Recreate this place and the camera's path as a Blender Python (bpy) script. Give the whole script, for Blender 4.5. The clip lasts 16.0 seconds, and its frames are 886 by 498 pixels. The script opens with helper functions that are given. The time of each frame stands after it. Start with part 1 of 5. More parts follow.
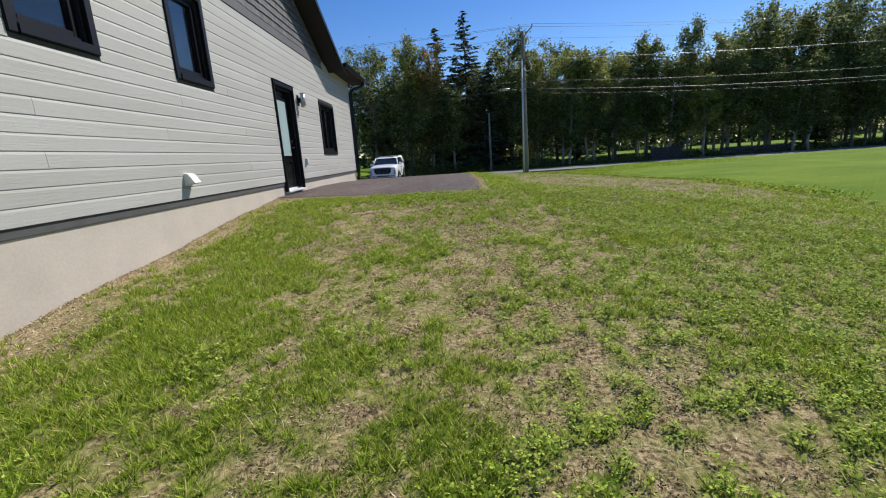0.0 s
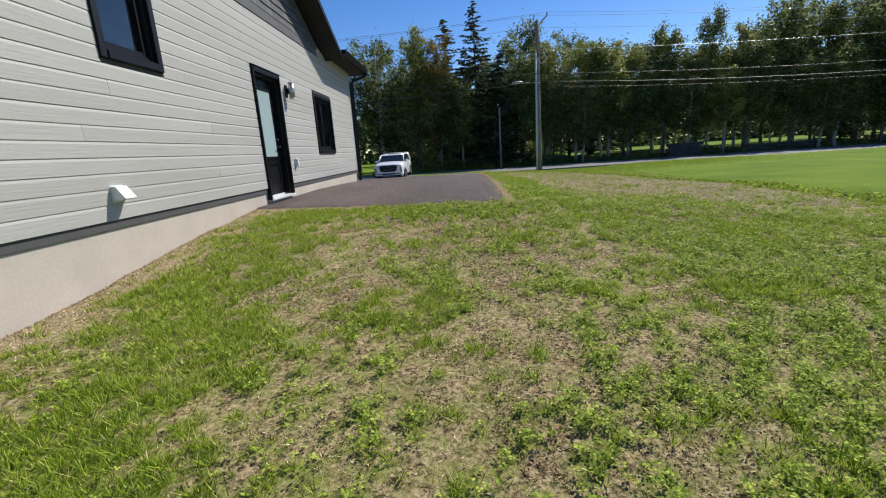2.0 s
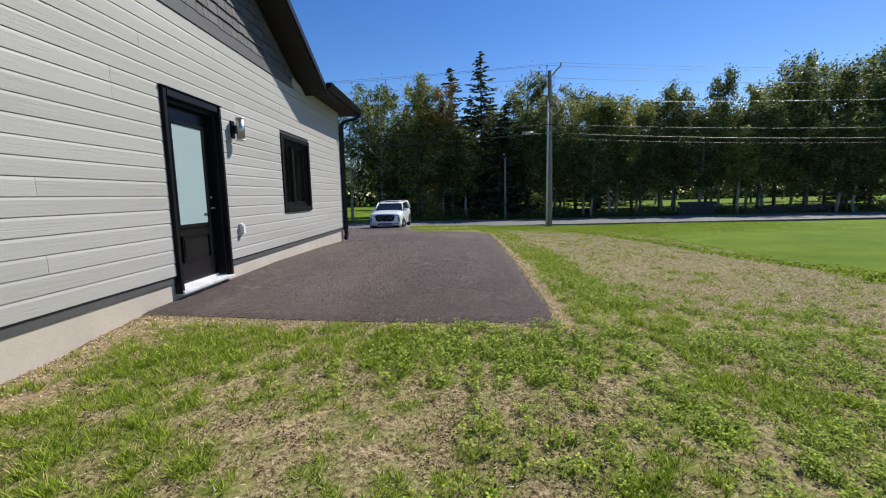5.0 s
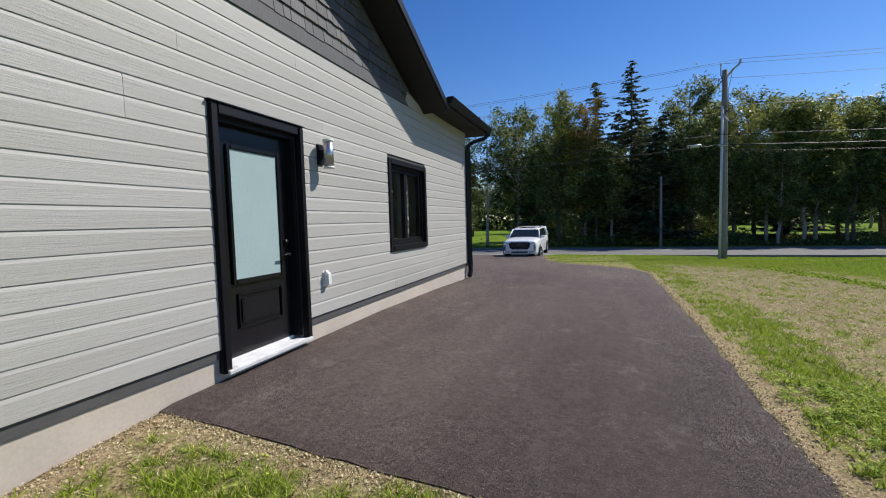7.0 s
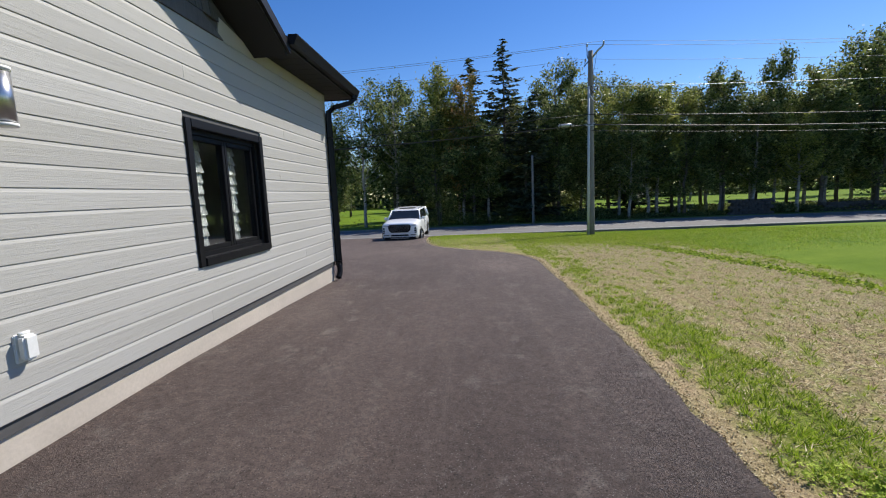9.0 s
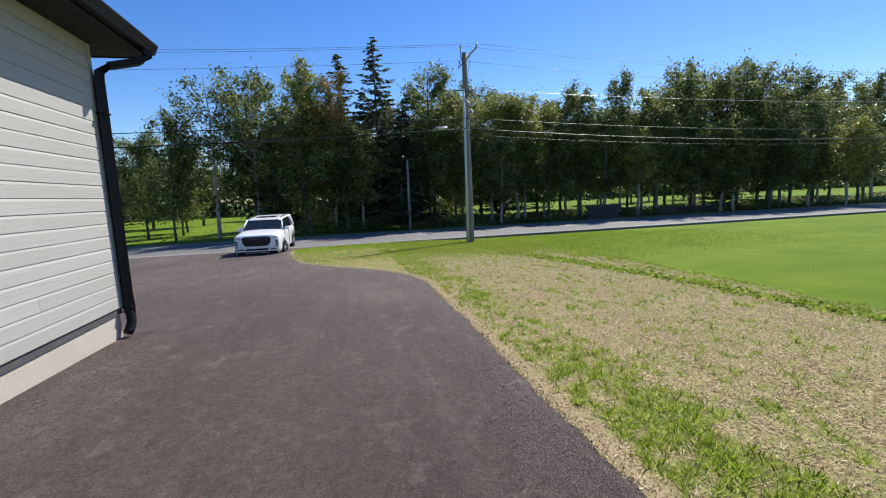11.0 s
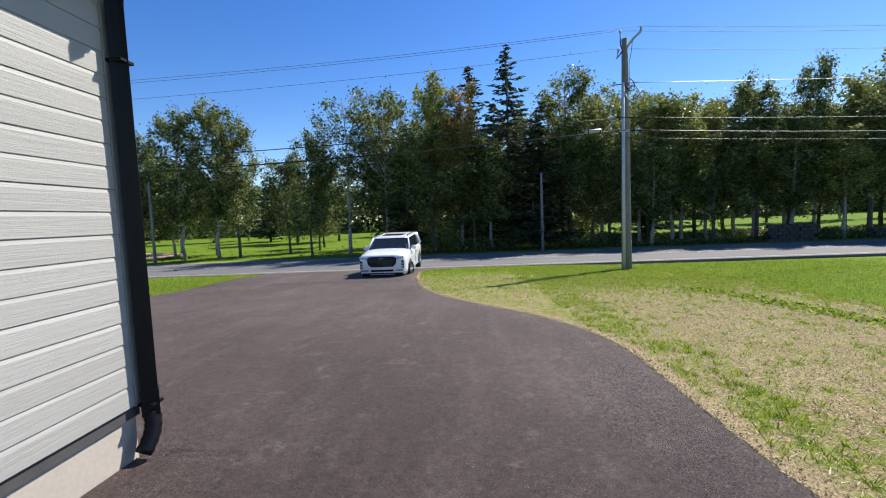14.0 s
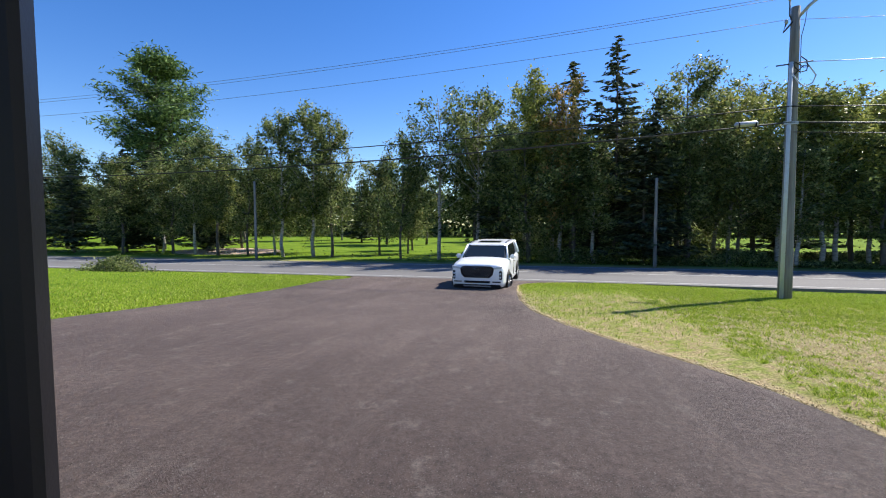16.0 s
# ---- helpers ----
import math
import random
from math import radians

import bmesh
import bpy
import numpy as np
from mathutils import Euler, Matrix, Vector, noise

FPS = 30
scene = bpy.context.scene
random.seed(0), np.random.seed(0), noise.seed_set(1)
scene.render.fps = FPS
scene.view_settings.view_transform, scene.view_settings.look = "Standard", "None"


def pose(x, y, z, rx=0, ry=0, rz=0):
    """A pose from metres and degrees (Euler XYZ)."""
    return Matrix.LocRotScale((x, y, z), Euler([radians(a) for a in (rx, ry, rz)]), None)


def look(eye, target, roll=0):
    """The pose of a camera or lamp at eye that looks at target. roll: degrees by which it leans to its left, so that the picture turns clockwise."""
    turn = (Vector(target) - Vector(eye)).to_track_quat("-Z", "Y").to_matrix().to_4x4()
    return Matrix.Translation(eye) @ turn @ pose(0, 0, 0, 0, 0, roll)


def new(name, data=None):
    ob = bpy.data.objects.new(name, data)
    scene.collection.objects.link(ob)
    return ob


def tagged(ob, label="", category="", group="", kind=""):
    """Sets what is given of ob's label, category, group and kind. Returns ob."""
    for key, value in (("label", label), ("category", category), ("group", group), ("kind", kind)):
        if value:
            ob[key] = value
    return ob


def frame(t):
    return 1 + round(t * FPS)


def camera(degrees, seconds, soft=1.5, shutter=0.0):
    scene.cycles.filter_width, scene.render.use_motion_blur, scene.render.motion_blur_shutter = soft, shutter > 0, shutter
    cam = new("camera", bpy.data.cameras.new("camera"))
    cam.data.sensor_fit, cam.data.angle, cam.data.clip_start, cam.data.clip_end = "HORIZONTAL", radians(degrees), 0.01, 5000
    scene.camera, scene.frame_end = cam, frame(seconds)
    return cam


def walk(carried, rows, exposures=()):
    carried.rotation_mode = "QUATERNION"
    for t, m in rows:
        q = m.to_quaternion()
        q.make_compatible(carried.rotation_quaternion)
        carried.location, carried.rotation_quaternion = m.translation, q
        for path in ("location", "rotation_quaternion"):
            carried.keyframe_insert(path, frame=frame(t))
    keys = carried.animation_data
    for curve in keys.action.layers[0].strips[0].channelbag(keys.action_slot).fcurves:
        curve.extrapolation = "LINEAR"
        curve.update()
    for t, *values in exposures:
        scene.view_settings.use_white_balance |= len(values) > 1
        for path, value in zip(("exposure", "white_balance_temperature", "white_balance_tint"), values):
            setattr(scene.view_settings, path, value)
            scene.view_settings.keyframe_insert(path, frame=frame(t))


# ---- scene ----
cam = camera(91.2, 16.0, soft=1.1)
PATH = [
    (0, (-0.032, -0.026, 1.398), (-0.075, 1.928, 0.976), -3.9),
    (0.5, (-0.054, 0.358, 1.416), (-0.111, 2.308, 0.978), -2.9),
    (1, (-0.076, 0.745, 1.396), (-0.136, 2.694, 0.948), -2.5),
    (1.5, (-0.068, 1.122, 1.484), (-0.135, 3.069, 1.034), -3.9),
    (2, (-0.142, 1.52, 1.512), (-0.217, 3.469, 1.071), -3.8),
    (2.5, (-0.187, 1.961, 1.506), (-0.266, 3.91, 1.061), -3.3),
    (3, (-0.2, 2.462, 1.559), (-0.271, 4.408, 1.104), -3.1),
    (3.5, (-0.287, 2.944, 1.605), (-0.263, 4.89, 1.145), -1.4),
    (4, (-0.267, 3.421, 1.64), (-0.18, 5.398, 1.355), -0.9),
    (4.2, (-0.27, 3.618, 1.696), (-0.175, 5.598, 1.428), -1.2),
    (6.3, (-0.41, 5.656, 1.992), (-0.812, 7.605, 1.798), 0.1),
    (6.5, (-0.415, 5.856, 1.971), (-0.838, 7.801, 1.786), 0.4),
    (7, (-0.462, 6.324, 2.08), (-1.13, 8.205, 1.952), -1.6),
    (7.5, (-0.62, 6.809, 2.101), (-1.414, 8.641, 1.972), -2.9),
    (8, (-0.701, 7.295, 2.111), (-1.559, 9.089, 1.898), -4.3),
    (8.5, (-0.766, 7.749, 2.141), (-1.574, 9.566, 1.932), -4.2),
    (9, (-0.765, 8.254, 2.233), (-0.902, 10.234, 1.985), -2.5),
    (9.5, (-0.66, 8.741, 2.254), (-0.362, 10.703, 2.01), -0.7),
    (9.7, (-0.643, 8.935, 2.268), (-0.258, 10.882, 2.02), -0.1),
    (11.8, (-0.702, 11.288, 2.252), (-0.329, 13.238, 2.01), -4.2),
    (12, (-0.725, 11.497, 2.261), (-0.397, 13.456, 2.024), -4.4),
    (12.5, (-0.792, 12.02, 2.254), (-0.545, 13.996, 2.069), -4.2),
    (13, (-0.834, 12.527, 2.238), (-0.695, 14.515, 2.064), -4.2),
    (13.5, (-0.953, 13.013, 2.248), (-0.992, 15.006, 2.092), -3.0),
    (14, (-1.101, 13.531, 2.261), (-1.214, 15.522, 2.115), -2.3),
    (14.5, (-1.258, 14.041, 2.245), (-1.527, 16.019, 2.117), -2.4),
    (15, (-1.443, 14.526, 2.262), (-1.755, 16.498, 2.136), -1.7),
    (15.5, (-1.596, 14.996, 2.244), (-1.965, 16.958, 2.136), -1.1),
    (16, (-1.922, 15.489, 2.238), (-2.415, 17.423, 2.128), -0.2),
]
walk(cam, [(t, look(eye, target, roll)) for t, eye, target, roll in PATH], [(0.0, 0.32), (4.0, 0.38), (6.5, 0.28), (9.0, 0.42), (9.6, 0.50), (12.0, 0.68), (14.0, 0.72), (15.5, 0.72), (16.0, 0.90)])

# ---- light ----
world = bpy.data.worlds.new("sky")
scene.world = world
world.use_nodes = True
wn = world.node_tree.nodes
sky = wn.new("ShaderNodeTexSky")
sky.sky_type = "NISHITA"
sky.sun_disc = False
SUN_TO = Vector((0.70, 0.70, 1.03)).normalized()
sky.sun_elevation = math.asin(SUN_TO.z)
sky.sun_rotation = math.atan2(SUN_TO.x, SUN_TO.y)
sky.air_density, sky.dust_density, sky.ozone_density = 1.0, 0.1, 3.0
wn["Background"].inputs[1].default_value = 0.10
deep = wn.new("ShaderNodeHueSaturation")
deep.inputs["Saturation"].default_value, deep.inputs["Hue"].default_value = 1.32, 0.513
world.node_tree.links.new(sky.outputs[0], deep.inputs["Color"])
world.node_tree.links.new(deep.outputs[0], wn["Background"].inputs[0])
sun = new("sun", bpy.data.lights.new("sun", "SUN"))
sun.data.energy, sun.data.angle, sun.data.color = 4.6, radians(0.53), (1.0, 0.95, 0.87)
sun.matrix_world = look((20, 20, 30), Vector((20, 20, 30)) - SUN_TO)


# ---- materials ----
def material(name, build):
    m = bpy.data.materials.new(name)
    m.use_nodes = True
    t = m.node_tree
    build(t.nodes, t.links, t.nodes["Principled BSDF"])
    return m


def ramp(n, l, src, stops):
    r = n.new("ShaderNodeValToRGB")
    e = r.color_ramp.elements
    while len(e) < len(stops):
        e.new(0.5)
    for i, (p, c) in enumerate(stops):
        e[i].position, e[i].color = p, (*c, 1)
    l.new(src, r.inputs[0])
    return r.outputs[0]


def noise_tex(n, l, scale, detail=4, coords="Object", stretch=(1, 1, 1), rough=0.55):
    tc, mp, nt = n.new("ShaderNodeTexCoord"), n.new("ShaderNodeMapping"), n.new("ShaderNodeTexNoise")
    mp.inputs["Scale"].default_value = stretch
    nt.inputs["Scale"].default_value, nt.inputs["Detail"].default_value, nt.inputs["Roughness"].default_value = scale, detail, rough
    l.new(tc.outputs[coords], mp.inputs[0])
    l.new(mp.outputs[0], nt.inputs[0])
    return nt.outputs[0]


def mix(n, l, fac, a, b, how="MIX"):
    m = n.new("ShaderNodeMix")
    m.data_type, m.blend_type = "RGBA", how
    for sock, v in ((m.inputs[0], fac), (m.inputs[6], a), (m.inputs[7], b)):
        if isinstance(v, (int, float)):
            sock.default_value = v
        elif isinstance(v, tuple):
            sock.default_value = (*v, 1)
        else:
            l.new(v, sock)
    return m.outputs[2]


def bump(n, l, bsdf, src, strength, dist):
    b = n.new("ShaderNodeBump")
    b.inputs["Strength"].default_value, b.inputs["Distance"].default_value = strength, dist
    l.new(src, b.inputs["Height"])
    l.new(b.outputs[0], bsdf.inputs["Normal"])


def plain(name, color, rough=0.5, metal=0.0, vary=0.12, scale=6, bumps=0.0, grain=60, stretch=(1, 1, 1)):
    def build(n, l, b):
        low = tuple(c * (1 - vary) for c in color)
        high = tuple(min(1, c * (1 + vary)) for c in color)
        big = ramp(n, l, noise_tex(n, l, scale), [(0.3, low), (0.7, high)])
        fine = ramp(n, l, noise_tex(n, l, grain, 3, stretch=stretch), [(0.3, (0.9, 0.9, 0.9)), (0.7, (1, 1, 1))])
        l.new(mix(n, l, 1.0, big, fine, "MULTIPLY"), b.inputs["Base Color"])
        b.inputs["Roughness"].default_value, b.inputs["Metallic"].default_value = rough, metal
        if bumps:
            bump(n, l, b, noise_tex(n, l, grain, 4, stretch=stretch), bumps, 0.01)
    return material(name, build)


def build_siding(n, l, b):
    info = n.new("ShaderNodeObjectInfo")
    tone = ramp(n, l, info.outputs["Random"], [(0, (0.40, 0.388, 0.36)), (1, (0.44, 0.428, 0.40))])
    streak = ramp(n, l, noise_tex(n, l, 1.2, 5, stretch=(1, 0.3, 2)), [(0.35, (0.93, 0.925, 0.91)), (0.65, (1, 1, 1))])
    l.new(mix(n, l, 1.0, tone, streak, "MULTIPLY"), b.inputs["Base Color"])
    b.inputs["Roughness"].default_value = 0.62
    bump(n, l, b, noise_tex(n, l, 9, 6, stretch=(1, 0.22, 7), rough=0.7), 0.34, 0.012)


def build_shake(n, l, b):
    info = n.new("ShaderNodeObjectInfo")
    geo = n.new("ShaderNodeNewGeometry")
    add = n.new("ShaderNodeMath")
    add.operation = "FRACT"
    two = n.new("ShaderNodeMath")
    two.operation = "ADD"
    l.new(info.outputs["Random"], two.inputs[0])
    l.new(geo.outputs["Random Per Island"], two.inputs[1])
    l.new(two.outputs[0], add.inputs[0])
    tone = ramp(n, l, add.outputs[0], [(0, (0.068, 0.067, 0.072)), (1, (0.115, 0.113, 0.118))])
    streak = ramp(n, l, noise_tex(n, l, 14, 5, stretch=(1, 3, 0.4)), [(0.3, (0.78, 0.78, 0.78)), (0.7, (1, 1, 1))])
    l.new(mix(n, l, 1.0, tone, streak, "MULTIPLY"), b.inputs["Base Color"])
    b.inputs["Roughness"].default_value = 0.7
    bump(n, l, b, noise_tex(n, l, 22, 5, stretch=(1, 4, 0.4)), 0.5, 0.01)


def build_asphalt(n, l, b):
    big = ramp(n, l, noise_tex(n, l, 0.5, 6, stretch=(1, 0.55, 1), rough=0.62), [(0.3, (0.076, 0.055, 0.048)), (0.52, (0.108, 0.079, 0.069)), (0.72, (0.150, 0.113, 0.098))])
    tracks = ramp(n, l, noise_tex(n, l, 1.7, 6, stretch=(1.5, 0.16, 1), rough=0.68), [(0.50, (0, 0, 0)), (0.72, (0.34, 0.34, 0.34))])
    c0 = mix(n, l, tracks, big, (0.19, 0.15, 0.132))
    scuff = ramp(n, l, noise_tex(n, l, 3.4, 9, stretch=(1, 0.7, 1), rough=0.76), [(0.55, (0, 0, 0)), (0.68, (0.75, 0.75, 0.75))])
    c1 = mix(n, l, scuff, c0, (0.20, 0.168, 0.15))
    grit = ramp(n, l, noise_tex(n, l, 95, 4, rough=0.8), [(0.37, (0.22, 0.21, 0.21)), (0.47, (0.95, 0.93, 0.92)), (0.62, (1.15, 1.12, 1.10))])
    c2 = mix(n, l, 1.0, c1, grit, "MULTIPLY")
    mottle = ramp(n, l, noise_tex(n, l, 17, 6, rough=0.8), [(0.36, (0.66, 0.66, 0.66)), (0.5, (0.97, 0.97, 0.97)), (0.64, (1.3, 1.28, 1.26))])
    c2 = mix(n, l, 1.0, c2, mottle, "MULTIPLY")
    specks = ramp(n, l, noise_tex(n, l, 120, 2, rough=0.5), [(0.65, (0, 0, 0)), (0.71, (0.9, 0.9, 0.9))])
    l.new(mix(n, l, specks, c2, (0.34, 0.31, 0.29)), b.inputs["Base Color"])
    b.inputs["Roughness"].default_value = 0.78
    b.inputs["Specular IOR Level"].default_value = 0.35
    bump(n, l, b, noise_tex(n, l, 60, 6, rough=0.8), 1.0, 0.03)


def build_road(n, l, b):
    big = ramp(n, l, noise_tex(n, l, 0.4, 6, stretch=(0.25, 1, 1)), [(0.3, (0.12, 0.116, 0.112)), (0.7, (0.18, 0.173, 0.168))])
    grit = ramp(n, l, noise_tex(n, l, 40, 4), [(0.3, (0.75, 0.75, 0.75)), (0.6, (1, 1, 1))])
    l.new(mix(n, l, 1.0, big, grit, "MULTIPLY"), b.inputs["Base Color"])
    b.inputs["Roughness"].default_value = 0.85
    bump(n, l, b, noise_tex(n, l, 60, 4), 0.5, 0.01)


def build_ground(n, l, b):
    at = n.new("ShaderNodeAttribute")
    at.attribute_name = "cover"
    lawn = n.new("ShaderNodeAttribute")
    lawn.attribute_name = "lawn"
    grav = n.new("ShaderNodeAttribute")
    grav.attribute_name = "gravel"
    wide = ramp(n, l, noise_tex(n, l, 1.1, 6, rough=0.65), [(0.3, (0.82, 0.76, 0.70)), (0.7, (1.0, 0.99, 0.93))])
    # Darkest stops: dead leaf bits plus painted-in shade among the clods.
    crumbs = ramp(n, l, noise_tex(n, l, 34, 4, rough=0.75), [(0.36, (0.035, 0.025, 0.017)), (0.45, (0.18, 0.132, 0.08)), (0.53, (0.40, 0.315, 0.185)), (0.66, (0.64, 0.53, 0.33))])
    soil1 = mix(n, l, 1.0, crumbs, wide, "MULTIPLY")
    moss = ramp(n, l, noise_tex(n, l, 7, 7, rough=0.8), [(0.46, (0, 0, 0)), (0.62, (0.7, 0.7, 0.7))])
    soil2 = mix(n, l, moss, soil1, (0.26, 0.28, 0.08))
    # Low stops paint shade between blades, high stop paints leaf highlights.
    shaded_thatch = ramp(n, l, noise_tex(n, l, 26, 6, rough=0.75), [(0.36, (0.022, 0.03, 0.006)), (0.48, (0.14, 0.18, 0.026)), (0.63, (0.32, 0.335, 0.085))])
    c1 = mix(n, l, at.outputs["Fac"], soil2, shaded_thatch)
    big = ramp(n, l, noise_tex(n, l, 0.35, 6, rough=0.65), [(0.3, (0.092, 0.165, 0.009)), (0.5, (0.138, 0.215, 0.013)), (0.75, (0.20, 0.275, 0.024))])
    fine = ramp(n, l, noise_tex(n, l, 30, 6, rough=0.8), [(0.3, (0.55, 0.6, 0.5)), (0.6, (1, 1, 1))])
    green = mix(n, l, 1.0, big, fine, "MULTIPLY")
    c2 = mix(n, l, lawn.outputs["Fac"], c1, green)
    stones = ramp(n, l, noise_tex(n, l, 48, 5, rough=0.8), [(0.3, (0.12, 0.085, 0.05)), (0.48, (0.37, 0.275, 0.165)), (0.7, (0.60, 0.47, 0.29))])
    l.new(mix(n, l, grav.outputs["Fac"], c2, stones), b.inputs["Base Color"])
    b.inputs["Roughness"].default_value = 0.95
    b.inputs["Specular IOR Level"].default_value = 0.1
    bump(n, l, b, noise_tex(n, l, 24, 7, rough=0.78), 0.7, 0.03)


def leafy(name, stops, translucent=0.35, rough=0.6, tinted=True):
    def build(n, l, b):
        geo = n.new("ShaderNodeNewGeometry")
        info = n.new("ShaderNodeObjectInfo")
        tone = ramp(n, l, geo.outputs["Random Per Island"], stops)
        tint = ramp(n, l, info.outputs["Random"], [(0, (0.78, 0.84, 0.75)), (0.6, (1, 1, 1)), (1, (1.0, 1.0, 0.86))])
        col = mix(n, l, 1.0 if tinted else 0.0, tone, tint, "MULTIPLY")
        l.new(col, b.inputs["Base Color"])
        b.inputs["Roughness"].default_value = rough
        b.inputs["Specular IOR Level"].default_value = 0.16 if tinted else 0.2
        tr, ms = n.new("ShaderNodeBsdfTranslucent"), n.new("ShaderNodeMixShader")
        ms.inputs[0].default_value = translucent
        l.new(col, tr.inputs[0])
        l.new(b.outputs[0], ms.inputs[1])
        l.new(tr.outputs[0], ms.inputs[2])
        l.new(ms.outputs[0], n["Material Output"].inputs[0])
    return material(name, build)


def build_bark(n, l, b):
    c = ramp(n, l, noise_tex(n, l, 6, 6, stretch=(1, 1, 0.25), rough=0.7), [(0.3, (0.05, 0.042, 0.035)), (0.7, (0.17, 0.145, 0.12))])
    l.new(c, b.inputs["Base Color"])
    b.inputs["Roughness"].default_value = 0.9
    bump(n, l, b, noise_tex(n, l, 14, 5, stretch=(1, 1, 0.2)), 0.8, 0.03)


def build_pale_bark(n, l, b):
    c = ramp(n, l, noise_tex(n, l, 5, 6, stretch=(0.5, 0.5, 2.5), rough=0.7), [(0.33, (0.06, 0.055, 0.05)), (0.5, (0.34, 0.32, 0.29)), (0.8, (0.5, 0.48, 0.44))])
    l.new(c, b.inputs["Base Color"])
    b.inputs["Roughness"].default_value = 0.85


def build_pole(n, l, b):
    c = ramp(n, l, noise_tex(n, l, 10, 6, stretch=(1, 1, 0.06), rough=0.65), [(0.3, (0.12, 0.11, 0.098)), (0.55, (0.21, 0.20, 0.185)), (0.8, (0.30, 0.285, 0.265))])
    l.new(c, b.inputs["Base Color"])
    b.inputs["Roughness"].default_value = 0.85
    bump(n, l, b, noise_tex(n, l, 16, 5, stretch=(1, 1, 0.05)), 0.7, 0.02)


def build_glass(n, l, b):
    b.inputs["Base Color"].default_value = (0.9, 0.95, 0.95, 1)
    b.inputs["Roughness"].default_value = 0.01
    b.inputs["Transmission Weight"].default_value = 1.0
    b.inputs["IOR"].default_value = 1.45


def build_paint(n, l, b):
    b.inputs["Base Color"].default_value = (0.86, 0.87, 0.88, 1)
    b.inputs["Roughness"].default_value = 0.3
    b.inputs["Coat Weight"].default_value = 0.6
    bump(n, l, b, noise_tex(n, l, 400, 2), 0.02, 0.001)


M_SIDING = material("painted_siding", build_siding)
M_SHAKE = material("dark_shakes", build_shake)
M_ASPHALT = material("fresh_asphalt", build_asphalt)
M_ROAD = material("old_asphalt", build_road)
M_GROUND = material("patchy_grass_ground", build_ground)
M_BARK, M_PALE = material("bark", build_bark), material("pale_bark", build_pale_bark)
M_POLE = material("weathered_pole", build_pole)
M_GLASS, M_PAINT = material("window_glass", build_glass), material("white_car_paint", build_paint)
M_BLACK = plain("black_trim", (0.0065, 0.0065, 0.0085), 0.45, vary=0.15, bumps=0.08)
M_BLACK.node_tree.nodes["Principled BSDF"].inputs["Specular IOR Level"].default_value = 0.25
M_DOOR = plain("satin_black_paint", (0.007, 0.007, 0.009), 0.24, vary=0.1)
M_SOFFIT = plain("dark_soffit", (0.010, 0.0095, 0.010), 0.7)
M_BAND = plain("grey_flashing", (0.075, 0.073, 0.073), 0.7)
M_CONCRETE = plain("foundation_concrete", (0.50, 0.44, 0.37), 0.85, vary=0.10, scale=1.6, bumps=0.10, grain=38)
M_SHINGLE = plain("roof_shingles", (0.06, 0.06, 0.063), 0.9, bumps=0.5, grain=40)
M_FROST = plain("frosted_glass", (0.37, 0.48, 0.48), 0.22, vary=0.03, scale=2)
M_ALU = plain("brushed_aluminium", (0.55, 0.55, 0.56), 0.3, 0.95, grain=120, stretch=(1, 0.1, 1))
M_SILL = plain("bare_sill", (0.80, 0.80, 0.80), 0.45, 0.35, grain=120, stretch=(1, 0.1, 1))
M_WHITE = plain("white_plastic", (0.78, 0.78, 0.76), 0.45, vary=0.04)
M_ROOM = plain("interior_plaster", (0.62, 0.61, 0.58), 0.9)
M_CABLE = plain("cable_rubber", (0.02, 0.02, 0.021), 0.6)
M_WIRE = plain("bare_wire", (0.16, 0.17, 0.20), 0.6, 0.0)
M_LINE = plain("road_paint", (0.5, 0.49, 0.47), 0.7)
M_RUBBER = plain("tyre_rubber", (0.02, 0.02, 0.02), 0.8)
M_DARKGLASS = plain("car_glass", (0.015, 0.02, 0.022), 0.06, vary=0.02)
M_CHROME = plain("chrome", (0.75, 0.75, 0.76), 0.15, 1.0)
M_LAMPGLASS = plain("lamp_lens", (0.55, 0.6, 0.65), 0.08, vary=0.05)
M_SLAT = plain("pale_slat", (0.27, 0.28, 0.28), 0.8)
M_GREY = plain("grey_metal", (0.42, 0.43, 0.44), 0.45, 0.6)
M_CONDUIT = plain("pale_conduit", (0.50, 0.54, 0.60), 0.5, 0.0, vary=0.08)
M_STONE = plain("rough_stone", (0.07, 0.066, 0.062), 0.9, vary=0.3, bumps=0.8, grain=9)
M_SAND = plain("sand", (0.55, 0.40, 0.28), 0.95)
M_LEAF = leafy("deciduous_leaves", [(0, (0.034, 0.048, 0.016)), (0.45, (0.12, 0.155, 0.048)), (0.8, (0.27, 0.31, 0.11)), (0.97, (0.42, 0.44, 0.20)), (1, (0.46, 0.31, 0.14))], 0.5, 0.38)
M_LEAF_L = leafy("light_green_leaves", [(0, (0.08, 0.10, 0.03)), (0.5, (0.27, 0.30, 0.075)), (0.9, (0.48, 0.48, 0.15)), (1, (0.54, 0.48, 0.20))], 0.42, 0.38)
M_LEAF_Y = leafy("yellowing_leaves", [(0, (0.09, 0.10, 0.026)), (0.5, (0.26, 0.22, 0.06)), (0.85, (0.44, 0.28, 0.10)), (1, (0.52, 0.27, 0.13))], 0.42, 0.38)
M_NEEDLE = leafy("conifer_needles", [(0, (0.014, 0.024, 0.013)), (0.6, (0.085, 0.105, 0.058)), (1, (0.20, 0.22, 0.13))], 0.2)
M_PINE = leafy("pine_needles", [(0, (0.03, 0.06, 0.02)), (0.6, (0.12, 0.19, 0.06)), (1, (0.26, 0.36, 0.12))], 0.25)
